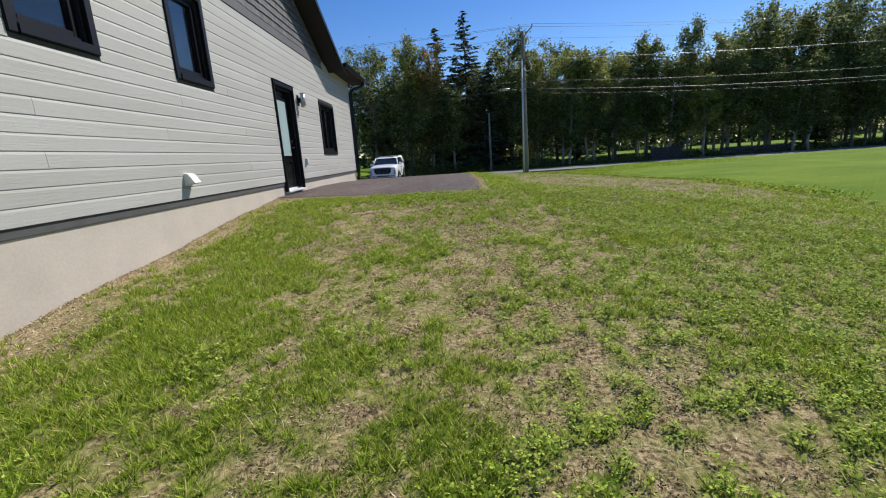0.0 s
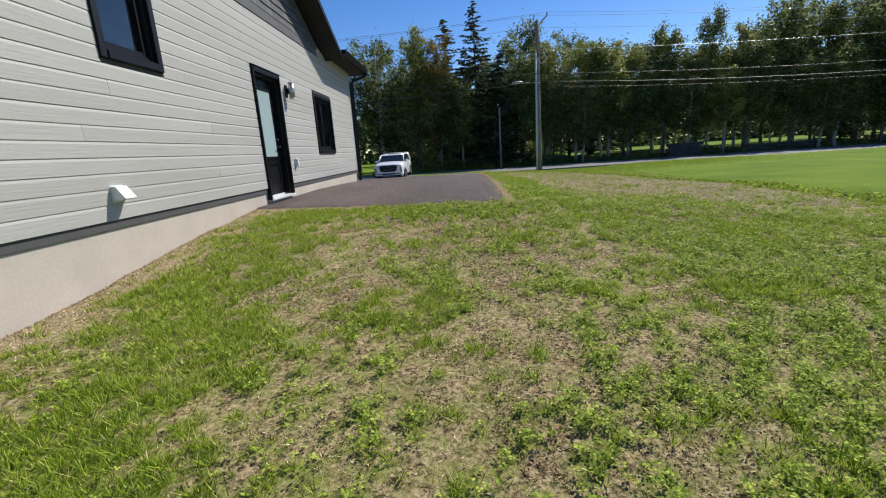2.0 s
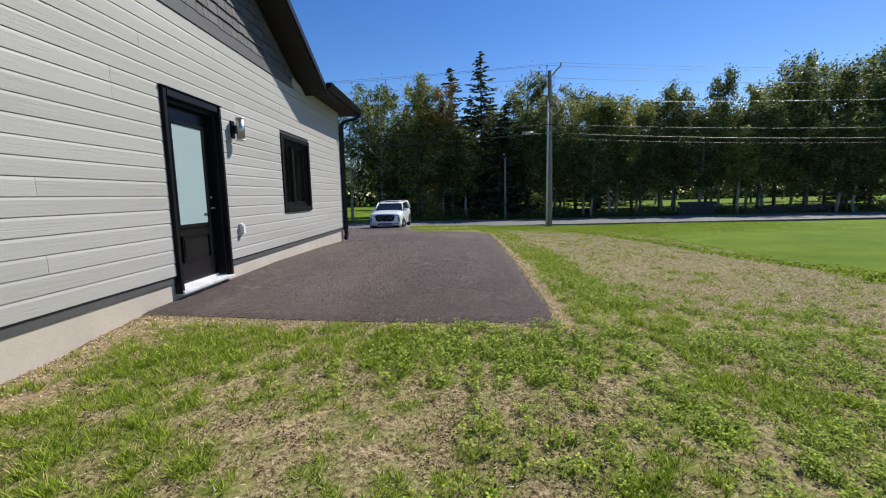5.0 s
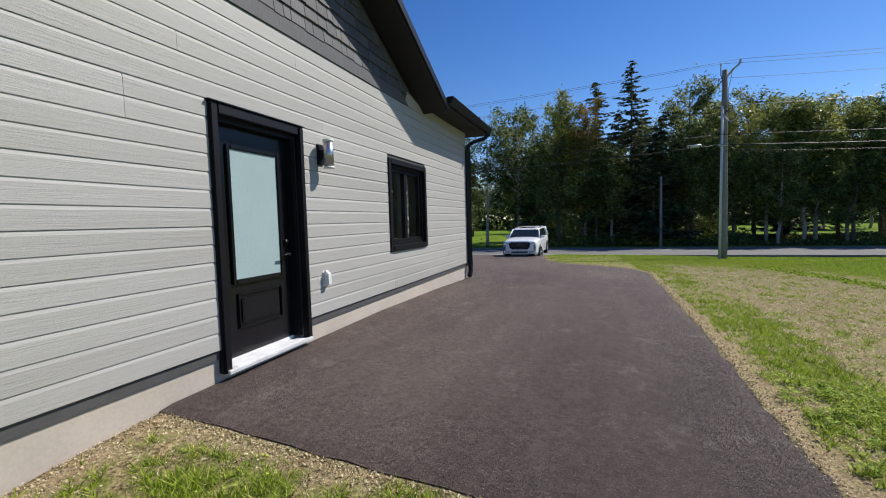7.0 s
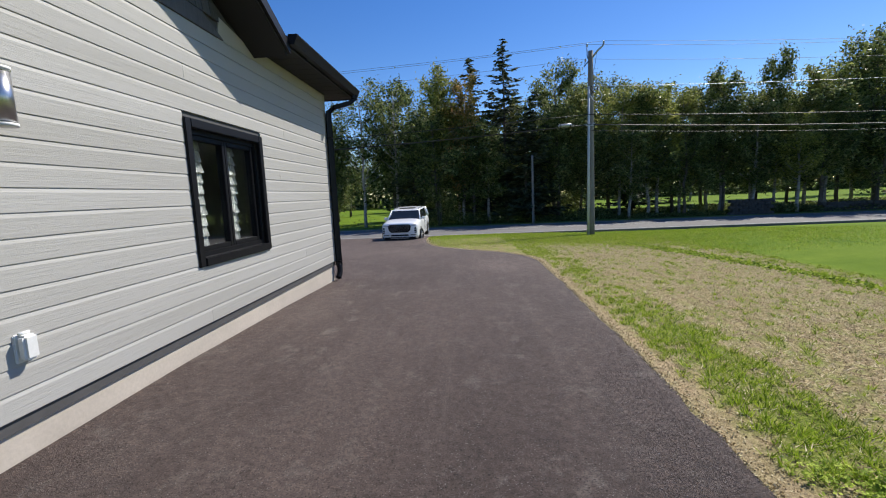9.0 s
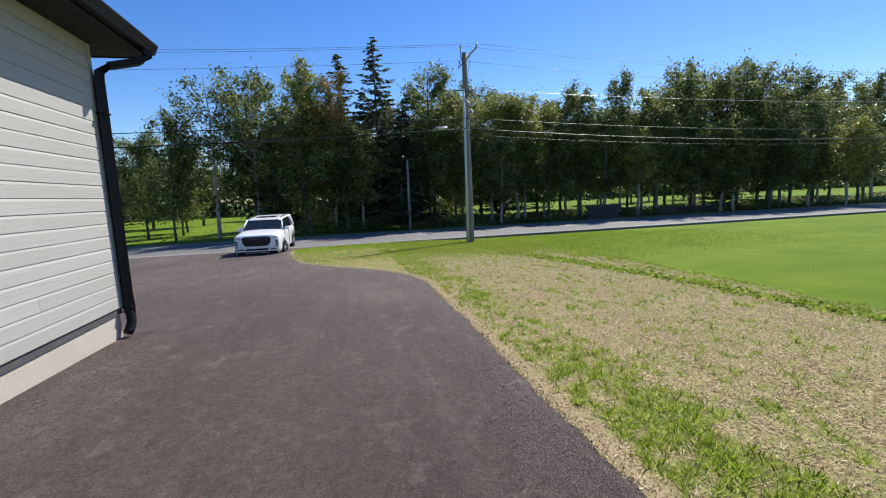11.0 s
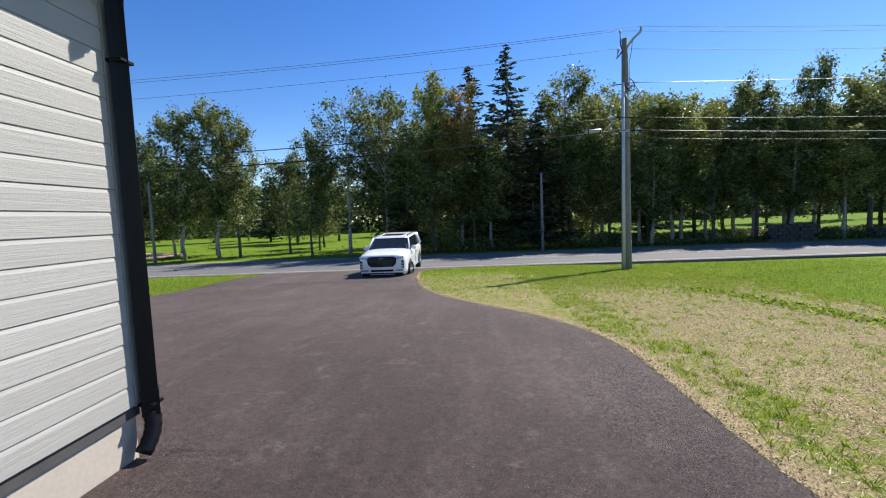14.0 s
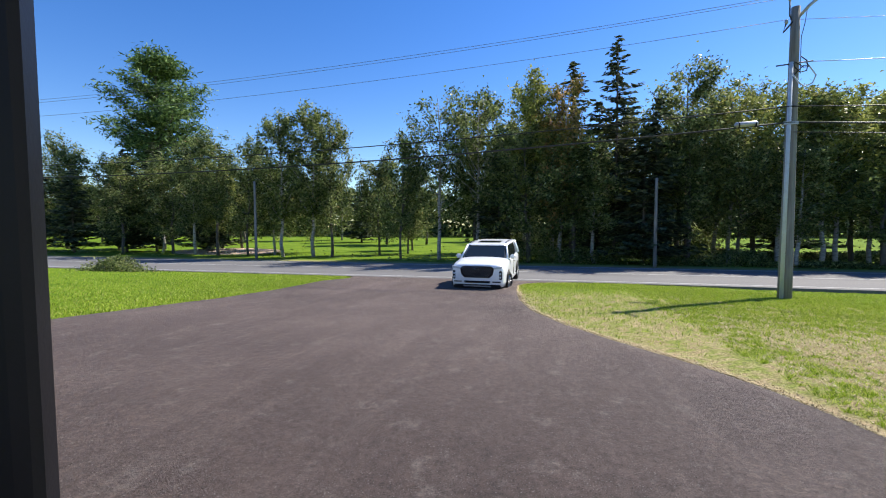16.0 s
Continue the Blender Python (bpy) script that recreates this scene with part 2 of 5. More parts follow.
M_BLADE = leafy("grass_blades", [(0, (0.07, 0.12, 0.010)), (0.4, (0.235, 0.345, 0.022)), (0.8, (0.46, 0.57, 0.06)), (1, (0.70, 0.62, 0.26))], 0.4, 0.7, False)
M_CLOVER = leafy("clover_leaves", [(0, (0.06, 0.11, 0.012)), (0.5, (0.25, 0.36, 0.03)), (1, (0.56, 0.65, 0.11))], 0.35, 0.75, False)
M_CLOD = leafy("soil_crumbs", [(0, (0.018, 0.014, 0.008)), (0.45, (0.07, 0.060, 0.026)), (0.75, (0.20, 0.19, 0.065)), (1, (0.46, 0.37, 0.24))], 0.0, 0.95, False)
M_STRAW = leafy("dry_straw", [(0, (0.14, 0.10, 0.06)), (0.25, (0.38, 0.30, 0.16)), (1, (0.82, 0.72, 0.46))], 0.15, 0.7, False)


# ---- mesh helpers ----
def box(bm, x0, x1, y0, y1, z0, z1, bevel=0.0):
    vs = bmesh.ops.create_cube(bm, size=1.0)["verts"]
    for v in vs:
        v.co = Vector(((x0 + x1) / 2 + v.co.x * (x1 - x0), (y0 + y1) / 2 + v.co.y * (y1 - y0), (z0 + z1) / 2 + v.co.z * (z1 - z0)))
    if bevel:
        es = list({e for v in vs for e in v.link_edges})
        bmesh.ops.bevel(bm, geom=es, offset=bevel, segments=2, affect="EDGES")
    return vs


def prism(bm, outline, axis, a, b):
    """An outline of (u, v) pairs pulled along an axis from a to b."""
    def at(u, v, w):
        return {"x": (w, u, v), "y": (u, w, v), "z": (u, v, w)}[axis]
    lo = [bm.verts.new(at(u, v, a)) for u, v in outline]
    hi = [bm.verts.new(at(u, v, b)) for u, v in outline]
    bm.faces.new(lo)
    bm.faces.new(hi[::-1])
    for i in range(len(lo)):
        j = (i + 1) % len(lo)
        bm.faces.new((lo[i], lo[j], hi[j], hi[i]))
    bmesh.ops.recalc_face_normals(bm, faces=bm.faces)


def tube(bm, points, radii, sides=8):
    """A tapered tube along points."""
    rings = []
    pts = [Vector(p) for p in points]
    for i, p in enumerate(pts):
        d = (pts[min(i + 1, len(pts) - 1)] - pts[max(i - 1, 0)]).normalized()
        u = d.cross(Vector((0.31, 0.95, 0.05))).normalized()
        w = d.cross(u)
        r = radii[i] if isinstance(radii, (list, tuple)) else radii
        rings.append([bm.verts.new(p + (u * math.cos(a) + w * math.sin(a)) * r) for a in (k * math.tau / sides for k in range(sides))])
    for r0, r1 in zip(rings, rings[1:]):
        for k in range(sides):
            bm.faces.new((r0[k], r0[(k + 1) % sides], r1[(k + 1) % sides], r1[k]))
    bm.faces.new(rings[0][::-1])
    bm.faces.new(rings[-1])


def mesh_of(name, bm, mat, smooth=False):
    me = bpy.data.meshes.new(name)
    bmesh.ops.recalc_face_normals(bm, faces=bm.faces)
    bm.to_mesh(me)
    bm.free()
    for m in (mat if isinstance(mat, (list, tuple)) else [mat]):
        me.materials.append(m)
    if smooth:
        me.polygons.foreach_set("use_smooth", [True] * len(me.polygons))
    return me


def part(name, bm, mat, parent=None, label="", smooth=False):
    ob = new(name, mesh_of(name, bm, mat, smooth))
    if parent is not None:
        ob.parent = parent
    return tagged(ob, label)


def box_part(name, dims, mat, parent=None, label="", bevel=0.0):
    bm = bmesh.new()
    box(bm, *dims, bevel=bevel)
    return part(name, bm, mat, parent, label)


def tube_part(name, points, radii, mat, parent=None, label="", sides=10):
    bm = bmesh.new()
    tube(bm, points, radii, sides)
    return part(name, bm, mat, parent, label, True)


def empty(name, label, category, group="", kind=""):
    return tagged(new(name), label, category, group, kind)


def quads_mesh(name, verts, mat, n=4):
    """A mesh of loose n-sided leaves from an array (count, n, 3)."""
    me = bpy.data.meshes.new(name)
    c = len(verts)
    me.vertices.add(c * n)
    me.vertices.foreach_set("co", np.ascontiguousarray(verts, dtype=np.float32).ravel())
    me.loops.add(c * n)
    me.loops.foreach_set("vertex_index", np.arange(c * n, dtype=np.int32))
    me.polygons.add(c)
    me.polygons.foreach_set("loop_start", np.arange(0, c * n, n, dtype=np.int32))
    me.materials.append(mat)
    me.update(calc_edges=True)
    return me


def leaf_cards(rng, centres, size, droop=0.0, slim=0.55):
    """Rhombic leaves at the centres, turned at random."""
    n = len(centres)
    a = rng.normal(size=(n, 3))
    a[:, 2] = a[:, 2] * 0.6 - droop
    a /= np.linalg.norm(a, axis=1, keepdims=True)
    b = np.cross(a, rng.normal(size=(n, 3)))
    b /= np.linalg.norm(b, axis=1, keepdims=True)
    s = (size * rng.uniform(0.6, 1.3, (n, 1)))
    return np.stack([centres - a * s - b * s * slim, centres + b * s * slim, centres + a * s * 0.9 - b * s * slim * 0.3], 1)


# ---- lie of the land ----
LAND_Y = (-60, -10, 0, 4.7, 6.5, 8.3, 12, 14.4, 18.6, 22, 26, 28.3, 31.6, 35.7, 37.5, 46, 60, 400)
LAND_Z = (-2.5, -0.7, -0.02, 0.365, 0.555, 0.70, 0.72, 0.67, 0.585, 0.41, 0.14, 0.03, -0.05, -0.38, -0.54, -0.62, -0.70, -0.4)
DITCH_Y = (-60, 0, 6.7, 13.5, 15.6, 20, 24, 33, 36, 400)
DITCH_Z = (-1.2, -0.22, 0.0, 0.12, 0.03, -0.02, -0.08, -0.42, -0.55, -0.6)
LAWN_Y = (-60, 0, 10, 28, 33, 36.5, 400)
LAWN_Z = (0.0, 0.05, 0.15, 0.06, -0.3, -0.62, -0.6)


def land(x, y):
    x, y = np.asarray(x, float), np.asarray(y, float)
    base = np.interp(y, LAND_Y, LAND_Z) + 0.02 * np.clip(-x, 0, 3.4) * np.clip((20 - y) / 6, 0, 1)
    low, lawn = np.interp(y, DITCH_Y, DITCH_Z), np.interp(y, LAWN_Y, LAWN_Z)
    u = np.clip((x - 0.9) / 6.6, 0, 1)
    v = np.clip((x - 7.6) / 4.0, 0, 1)
    v = v * v * (3 - 2 * v)
    side = (base * (1 - u) + low * u) * (1 - v) + lawn * v
    w = np.clip((y - 35) / 3, 0, 1)
    return np.where(x > 0.9, side * (1 - w) + base * w, base)


def lattice(x, y, scale, seed):
    rng = np.random.default_rng(seed)
    tab = rng.random((256, 256))
    u, v = np.asarray(x) / scale + 1000, np.asarray(y) / scale + 1000
    i, j = np.floor(u).astype(int), np.floor(v).astype(int)
    fu, fv = u - i, v - j
    fu, fv = fu * fu * (3 - 2 * fu), fv * fv * (3 - 2 * fv)
    g = lambda p, q: tab[p % 256, q % 256]
    return (g(i, j) * (1 - fu) + g(i + 1, j) * fu) * (1 - fv) + (g(i, j + 1) * (1 - fu) + g(i + 1, j + 1) * fu) * fv


def cloud(x, y, scale, seed):
    return sum(lattice(x, y, scale / 2 ** k, seed + k) * 0.5 ** k for k in range(4)) / 1.875


def blob(x, y, cx, cy, rx, ry):
    return np.exp(-(((x - cx) / rx) ** 2 + ((y - cy) / ry) ** 2))


BARE = ((0.95, 2.05, 0.42, 0.75), (0.5, 2.65, 0.28, 0.5), (0.08, 3.45, 0.3, 0.6), (1.1, 1.5, 0.35, 0.4), (0.07, 5.4, 0.3, 0.4), (1.1, 5.25, 0.25, 0.25), (1.42, 4.75, 0.2, 0.25), (0.2, 4.6, 0.3, 0.6))
STRAWY = ((-1.2, 4.75, 0.5, 0.55), (-0.8, 3.3, 0.3, 0.4), (-1.22, 2.5, 0.22, 0.3), (-0.15, 3.75, 0.25, 0.4), (-0.8, 2.05, 0.2, 0.25), (-1.75, 5.4, 0.5, 0.45), (-1.5, 6.7, 0.4, 0.35), (1.2, 5.85, 0.45, 0.25), (-0.66, 6.55, 0.5, 0.4), (-1.1, 5.4, 0.3, 0.4))
LUSH = ((-0.12, 1.9, 0.36, 0.36), (-0.1, 1.4, 0.4, 0.4), (-0.75, 2.5, 0.22, 0.25), (0.45, 6.05, 0.36, 0.2), (0.87, 4.93, 0.3, 0.28), (-2.35, 4.9, 0.3, 0.6), (1.6, 5.2, 0.3, 0.25), (2.0, 5.05, 0.3, 0.3), (-2.2, 6.55, 0.35, 0.22), (-0.35, 5.2, 0.25, 0.2), (-2.2, 2.8, 0.45, 1.0), (-2.0, 3.8, 0.35, 0.7), (1.7, 2.7, 0.5, 0.9))


def cover(x, y):
    """How green the yard is, 0 bare to 1 lush."""
    c = (cloud(x, y, 1.3, 11) - 0.5) * (0.9 - 0.6 * np.clip((y - 8) / 4, 0, 1)) + (cloud(x, y, 0.42, 23) - 0.5) * 1.3 + (cloud(x, y, 0.10, 29) - 0.5) * 3.6 + 0.46 - 0.24 * np.exp(-((x - 0.1) / 1.5) ** 2 - ((y - 4.6) / 2.3) ** 2)
    c += 0.35 * np.exp(-((x + 1.95 - 0.06 * (y - 3)) / 0.5) ** 2) * np.clip((6.8 - y) / 1.5, 0, 1)
    c -= 0.55 * np.clip((-2.85 - x) / 0.3, 0, 1)
    c -= 0.48 * np.clip(sum(blob(x, y, *b) for b in BARE), 0, 1.1) + 0.40 * np.clip(sum(blob(x, y, *b) for b in STRAWY), 0, 1.1)
    c += 0.50 * np.clip(sum(blob(x, y, *b) for b in LUSH), 0, 1.1) + 0.30 * np.clip((x - 1.4) / 0.8, 0, 1) * np.clip((9 - y) / 3, 0, 1)
    c += 0.65 * blob(x, y * 0 + 7.85, -1.0, 7.85, 2.2, 1) * np.exp(-((y - 7.75) / 0.35) ** 2)
    far = np.clip((y - 8.0) / 2.5, 0, 1) * np.clip((27 - y) / 3, 0, 1)
    c -= 0.72 * far * np.clip((x - 1.5) / 0.6, 0, 1) * np.clip((8.0 - x) / 1.2, 0, 1)
    c += 0.75 * np.clip((y - 8.0) / 1.0, 0, 1) * np.exp(-((x - 1.30 - 0.02 * (y - 9)) / 0.32) ** 2) * np.clip((14.5 - y) / 2, 0, 1)
    c += 0.25 * np.clip((y - 25) / 3, 0, 1)
    return np.clip(c, 0, 1)


def lawn_mask(x, y):
    right = np.clip((x - 7.7 - 0.8 * (cloud(x, y, 1.5, 31) - 0.5)) / 0.5, 0, 1)
    left = np.clip((-9.5 - x) / 0.5, 0, 1)
    far = np.clip((y - 47) / 2, 0, 1)
    verge = np.clip((y - 29.5 + 3 * (cloud(x, y, 2, 37) - 0.5)) / 2.5, 0, 1) * 0.85
    return np.clip(np.maximum(np.maximum(right, left), np.maximum(far, verge)), 0, 1)


# ---- driveway outline ----
EDGE_Y = (8.3, 10.3, 12, 16.4, 18.6, 19.6, 20.6, 21.6, 22.6, 24.4, 26.3, 28.3, 30.3, 32.4, 33.8, 35, 36.2)
EDGE_X = (0.61, 0.67, 0.71, 0.77, 0.79, 0.68, 0.38, -0.10, -0.75, -1.70, -2.42, -2.85, -3.12, -3.28, -3.0, -2.2, -0.4)
LEFT_Y = (16.0, 22, 30, 33.5, 35.2, 36.2)
LEFT_X = (-11.4, -11.3, -11.1, -11.1, -11.5, -12.6)


def drive_right(y):
    return np.interp(y, EDGE_Y, EDGE_X)


def drive_left(y):
    return np.where(y < 16.36, -3.42, np.interp(y, LEFT_Y, LEFT_X))


def uneven(x, y):
    """Small humps of the yard, dying out towards the paved edge."""
    x, y = np.asarray(x, float), np.asarray(y, float)
    calm = np.where(y < 8.3, np.maximum(np.clip((8.1 - y) / 0.5, 0, 1), np.clip((x - 0.8) / 0.4, 0, 1)), np.clip((x - drive_right(np.clip(y, 8.3, 36.2)) - 0.15) / 0.5, 0, 1))
    return calm * ((cloud(x, y, 0.5, 51) - 0.5) * 0.05 + (cloud(x, y, 2.5, 57) - 0.5) * 0.06)


# ---- ground ----
def spread(parts):
    out = [parts[0][0]]
    for a, b, step in parts:
        out += list(np.arange(a + step, b + step * 0.5, step))
    return np.array(out)


def build_ground_sheet():
    xs = spread([(-420, -60, 30), (-60, -12, 3), (-12, -4, 0.5), (-4, 8.4, 0.1), (8.4, 14.4, 0.5), (14.4, 62.4, 3), (62.4, 422.4, 30)])
    ys = spread([(-60, -6, 6), (-6, 0, 0.5), (0, 24, 0.1), (24, 38, 0.25), (38, 62, 1.5), (62, 422, 30)])
    gx, gy = np.meshgrid(xs, ys)
    z = land(gx, gy)
    near = (gx > -3.4) & (gx < 9) & (gy < 36)
    z = z + near * uneven(gx, gy)
    drive = (gx < drive_right(np.clip(gy, 8.3, 36.2)) - 0.12) & (gx > drive_left(gy)) & (gy > 8.45 + 0.22 * np.clip((-1.2 - gx) / 2.2, 0, 1)) & (gy < 36)
    z = np.where(drive | ((gy > 36.3) & (gy < 46)), z - 0.12, z)
    z = np.where((gx < -3.45) & (gy < 16.3), z - 0.3, z)
    n, m = len(xs), len(ys)
    me = bpy.data.meshes.new("ground")
    idx = np.arange(n * m).reshape(m, n)
    faces = np.stack([idx[:-1, :-1], idx[:-1, 1:], idx[1:, 1:], idx[1:, :-1]], -1).reshape(-1, 4)
    me.vertices.add(n * m)
    me.vertices.foreach_set("co", np.stack([gx, gy, z], -1).astype(np.float32).ravel())
    me.loops.add(faces.size)
    me.loops.foreach_set("vertex_index", faces.astype(np.int32).ravel())
    me.polygons.add(len(faces))
    me.polygons.foreach_set("loop_start", np.arange(0, faces.size, 4, dtype=np.int32))
    me.polygons.foreach_set("use_smooth", np.ones(len(faces), dtype=bool))
    me.materials.append(M_GROUND)
    me.update(calc_edges=True)
    wall_gravel = np.clip((-3.0 - gx + 0.4 * (cloud(gx, gy, 0.6, 61) - 0.5)) / 0.25, 0, 1) * (gy < 9) * (gx > -4)
    edge = np.exp(-((gx - drive_right(np.clip(gy, 8.3, 36)) - 0.07) / 0.11) ** 2) * (gy > 8) * (gy < 35)
    edge = np.maximum(edge, np.exp(-((gy - 8.25 - 0.16 * np.clip((-1.2 - gx) / 2.2, 0, 1)) / 0.09) ** 2) * (gx < 0.8) * (gx > -3.5))
    shoulder = np.clip(1.4 - np.abs(gy - 46.3), 0, 1) * 0.7
    for name, val in (("cover", cover(gx, gy)), ("lawn", lawn_mask(gx, gy)), ("gravel", np.clip(wall_gravel * 0.85 + edge * 0.95 + shoulder, 0, 1))):
        a = me.attributes.new(name, "FLOAT", "POINT")
        a.data.foreach_set("value", np.asarray(val, np.float32).ravel())
    return tagged(new("ground", me), "patchy grass, bare soil and clover yard running to lawns", "ground", kind="structure")


build_ground_sheet()


def sheet(name, rows, mat, depth=0.10):
    """A surface from rows of (x, y, z), with a skirt round it."""
    bm = bmesh.new()
    grid = [[bm.verts.new(p) for p in row] for row in rows]
    for r0, r1 in zip(grid, grid[1:]):
        for a, b, c, d in zip(r0, r0[1:], r1[1:], r1):
            bm.faces.new((a, b, c, d))
    ring = [e for e in bm.edges if e.is_boundary]
    for v in bmesh.ops.extrude_edge_only(bm, edges=ring)["geom"]:
        if isinstance(v, bmesh.types.BMVert):
            v.co.z -= depth
    me = mesh_of(name, bm, mat, False)
    return me


def build_drive():
    rows = []
    ys = np.concatenate([np.arange(8.3, 36.3, 0.14)])
    for k, y in enumerate(ys):
        xl, xr = float(drive_left(y)), float(drive_right(y))
        xr += 0.05 * (lattice(0, y, 0.3, 71) - 0.5) + 0.04 * (lattice(0, y, 0.09, 72) - 0.5)
        row = []
        for u in np.linspace(0, 1, 41):
            x = xl + (xr - xl) * u
            yy = y
            if k == 0:
                yy = y + 0.20 * np.clip((-1.2 - x) / 2.2, 0, 1) + 0.035 * (lattice(x, 0, 0.2, 73) - 0.5)
            if k == 1:
                yy = y + 0.14 * np.clip((-1.2 - x) / 2.2, 0, 1) + 0.01
            z = float(land(min(x, xr - 0.02), yy)) + 0.022 + 0.012 * (cloud(x, yy, 1.8, 77) - 0.5)
            lip = min(1.0, (xr - x) / 0.10)
            row.append((x, yy, z - 0.02 * (1 - lip) - (0.015 if k == 0 else 0)))
        rows.append(row)
    me = sheet("driveway", rows, M_ASPHALT, 0.06)
    tagged(new("driveway", me), "fresh dark asphalt driveway with scuffed ragged edges", "driveway", kind="structure")


build_drive()


def build_road_sheet():
    rows = [[(x, y, float(land(-20, y)) + 0.03 + 0.06 * (1 - ((y - 41) / 5) ** 2)) for x in np.linspace(-220, 220, 60)] for y in (36.0, 36.8, 39, 41, 43, 45.3, 46.0)]
    tagged(new("road", sheet("road", rows, M_ROAD, 0.15)), "sun-bleached grey two-lane asphalt road", "road", kind="structure")
    for y, w, name in ((37.0, 0.11, "road_line"), (45.1, 0.11, "road_line"), (41.0, 0.10, "road_line")):
        rows = [[(x, yy, float(np.interp(yy, (36.0, 36.8, 39, 41, 43, 45.3, 46.0), [float(land(-20, q)) + 0.03 + 0.06 * (1 - ((q - 41) / 5) ** 2) for q in (36.0, 36.8, 39, 41, 43, 45.3, 46.0)])) + 0.006) for x in np.linspace(-220, 220, 60)] for yy in (y - w / 2, y + w / 2)]
        tagged(new(name, sheet(name, rows, M_LINE, 0.004)), "worn white painted road line", "road marking", "road lines", "structure")


build_road_sheet()

# ---- house ----
W, CORNER, BACK = -3.41, 16.33, -2.9
SIDING_Z, EAVE_Y, EAVE_Z, RAKE = 1.068, 13.74, 4.16, 0.485
RIDGE_Y = 5.4
OVER = 0.47
OPENINGS = [(9.12, 10.13, 0.86, 3.01), (12.30, 13.62, 1.72, 2.97), (3.70, 4.46, 2.66, 3.72), (5.88, 6.62, 2.66, 3.72)]


def roof_z(y):
    return EAVE_Z + RAKE * (min(EAVE_Y - y, y - (2 * RIDGE_Y - EAVE_Y)))


def wall_top(y):
    return max(4.145, roof_z(y) - 0.18)


def build_wall():
    bm = bmesh.new()
    cuts = sorted({BACK, CORNER, RIDGE_Y, 13.2, *[v for o in OPENINGS for v in o[:2]]})
    for a, b in zip(cuts, cuts[1:]):
        holes = sorted((o[2], o[3]) for o in OPENINGS if o[0] < (a + b) / 2 < o[1])
        z = 0.988
        for lo, hi in holes:
            if lo > z:
                box(bm, W - 0.16, W, a, b, z, lo)
            z = hi
        prism(bm, [(a, z), (b, z), (b, wall_top(b)), (a, wall_top(a))], "x", W - 0.16, W)
    return tagged(part("wall_side", bm, M_BAND), "house side wall carrying pale lap siding", "wall", kind="structure")


wall_side = build_wall()
bm = bmesh.new()
prism(bm, [(BACK, -1.2), (CORNER - 0.02, -1.2), (CORNER - 0.02, 0.983), (10.15, 0.983), (10.15, 0.845), (9.1, 0.845), (9.1, 0.983), (BACK, 0.983)], "x", W - 0.25, W - 0.018)
foundation = tagged(part("foundation", bm, M_CONCRETE), "pale beige poured concrete foundation", "foundation", kind="structure")
box_part("front_footing", (-14.0, W - 0.251, CORNER - 0.22, CORNER - 0.021, -1.2, 0.954), M_CONCRETE, foundation)
bm = bmesh.new()
prism(bm, [(-14.0, 0.96), (W - 0.161, 0.96), (W - 0.161, 4.05), (-8.7, 6.35), (-14.0, 4.05)], "y", CORNER - 0.16, CORNER)
tagged(part("wall_front", bm, M_SIDING), "pale sided front wall of the house", "wall", kind="structure")
bm = bmesh.new()
box(bm, -14.0, W - 0.161, BACK, BACK + 0.16, -1.2, 3.9)
tagged(part("wall_back", bm, M_SIDING), "pale sided back wall of the house", "wall", kind="structure")
bm = bmesh.new()
prism(bm, [(BACK + 0.161, -1.2), (CORNER - 0.161, -1.2), (CORNER - 0.161, 4.0), (EAVE_Y - 0.3, 4.0), (RIDGE_Y, roof_z(RIDGE_Y) - 0.3), (BACK + 0.161, 3.9)], "x", -14.0, -13.84)
tagged(part("wall_far", bm, M_SIDING), "pale sided far wall of the house", "wall", kind="structure")
bm = bmesh.new()
box(bm, -13.8, W - 0.17, BACK + 0.17, CORNER - 0.17, 0.7, 0.8)
tagged(part("floor", bm, M_ROOM), "plain indoor floor seen through the windows", "floor", kind="structure")
bm = bmesh.new()
box(bm, -8.0, -7.9, BACK + 0.17, CORNER - 0.17, 0.8, 3.9)
for y in (7.6, 11.4):
    box(bm, -7.9, W - 0.17, y, y + 0.1, 0.8, 3.9)
tagged(part("wall_inner", bm, M_ROOM), "plain plaster partition walls inside the house", "wall", kind="structure")
bm = bmesh.new()
box(bm, -13.8, W - 0.17, BACK + 0.17, CORNER - 0.17, 3.9, 3.98)
tagged(part("ceiling", bm, M_ROOM), "plain indoor ceiling of the house", "ceiling", kind="structure")


LAP = 0.1460
BUTTS = {0: (1.6, 12.34), 1: (2.2,), 2: (7.55, 14.9), 3: (3.68,), 5: (5.40,), 6: (3.68, 7.54), 8: (1.9, 5.82), 10: (7.11, 14.2), 12: (8.38,), 13: (8.38,), 14: (10.60, 14.43), 16: (8.80, 12.30), 18: (6.2, 10.17)}


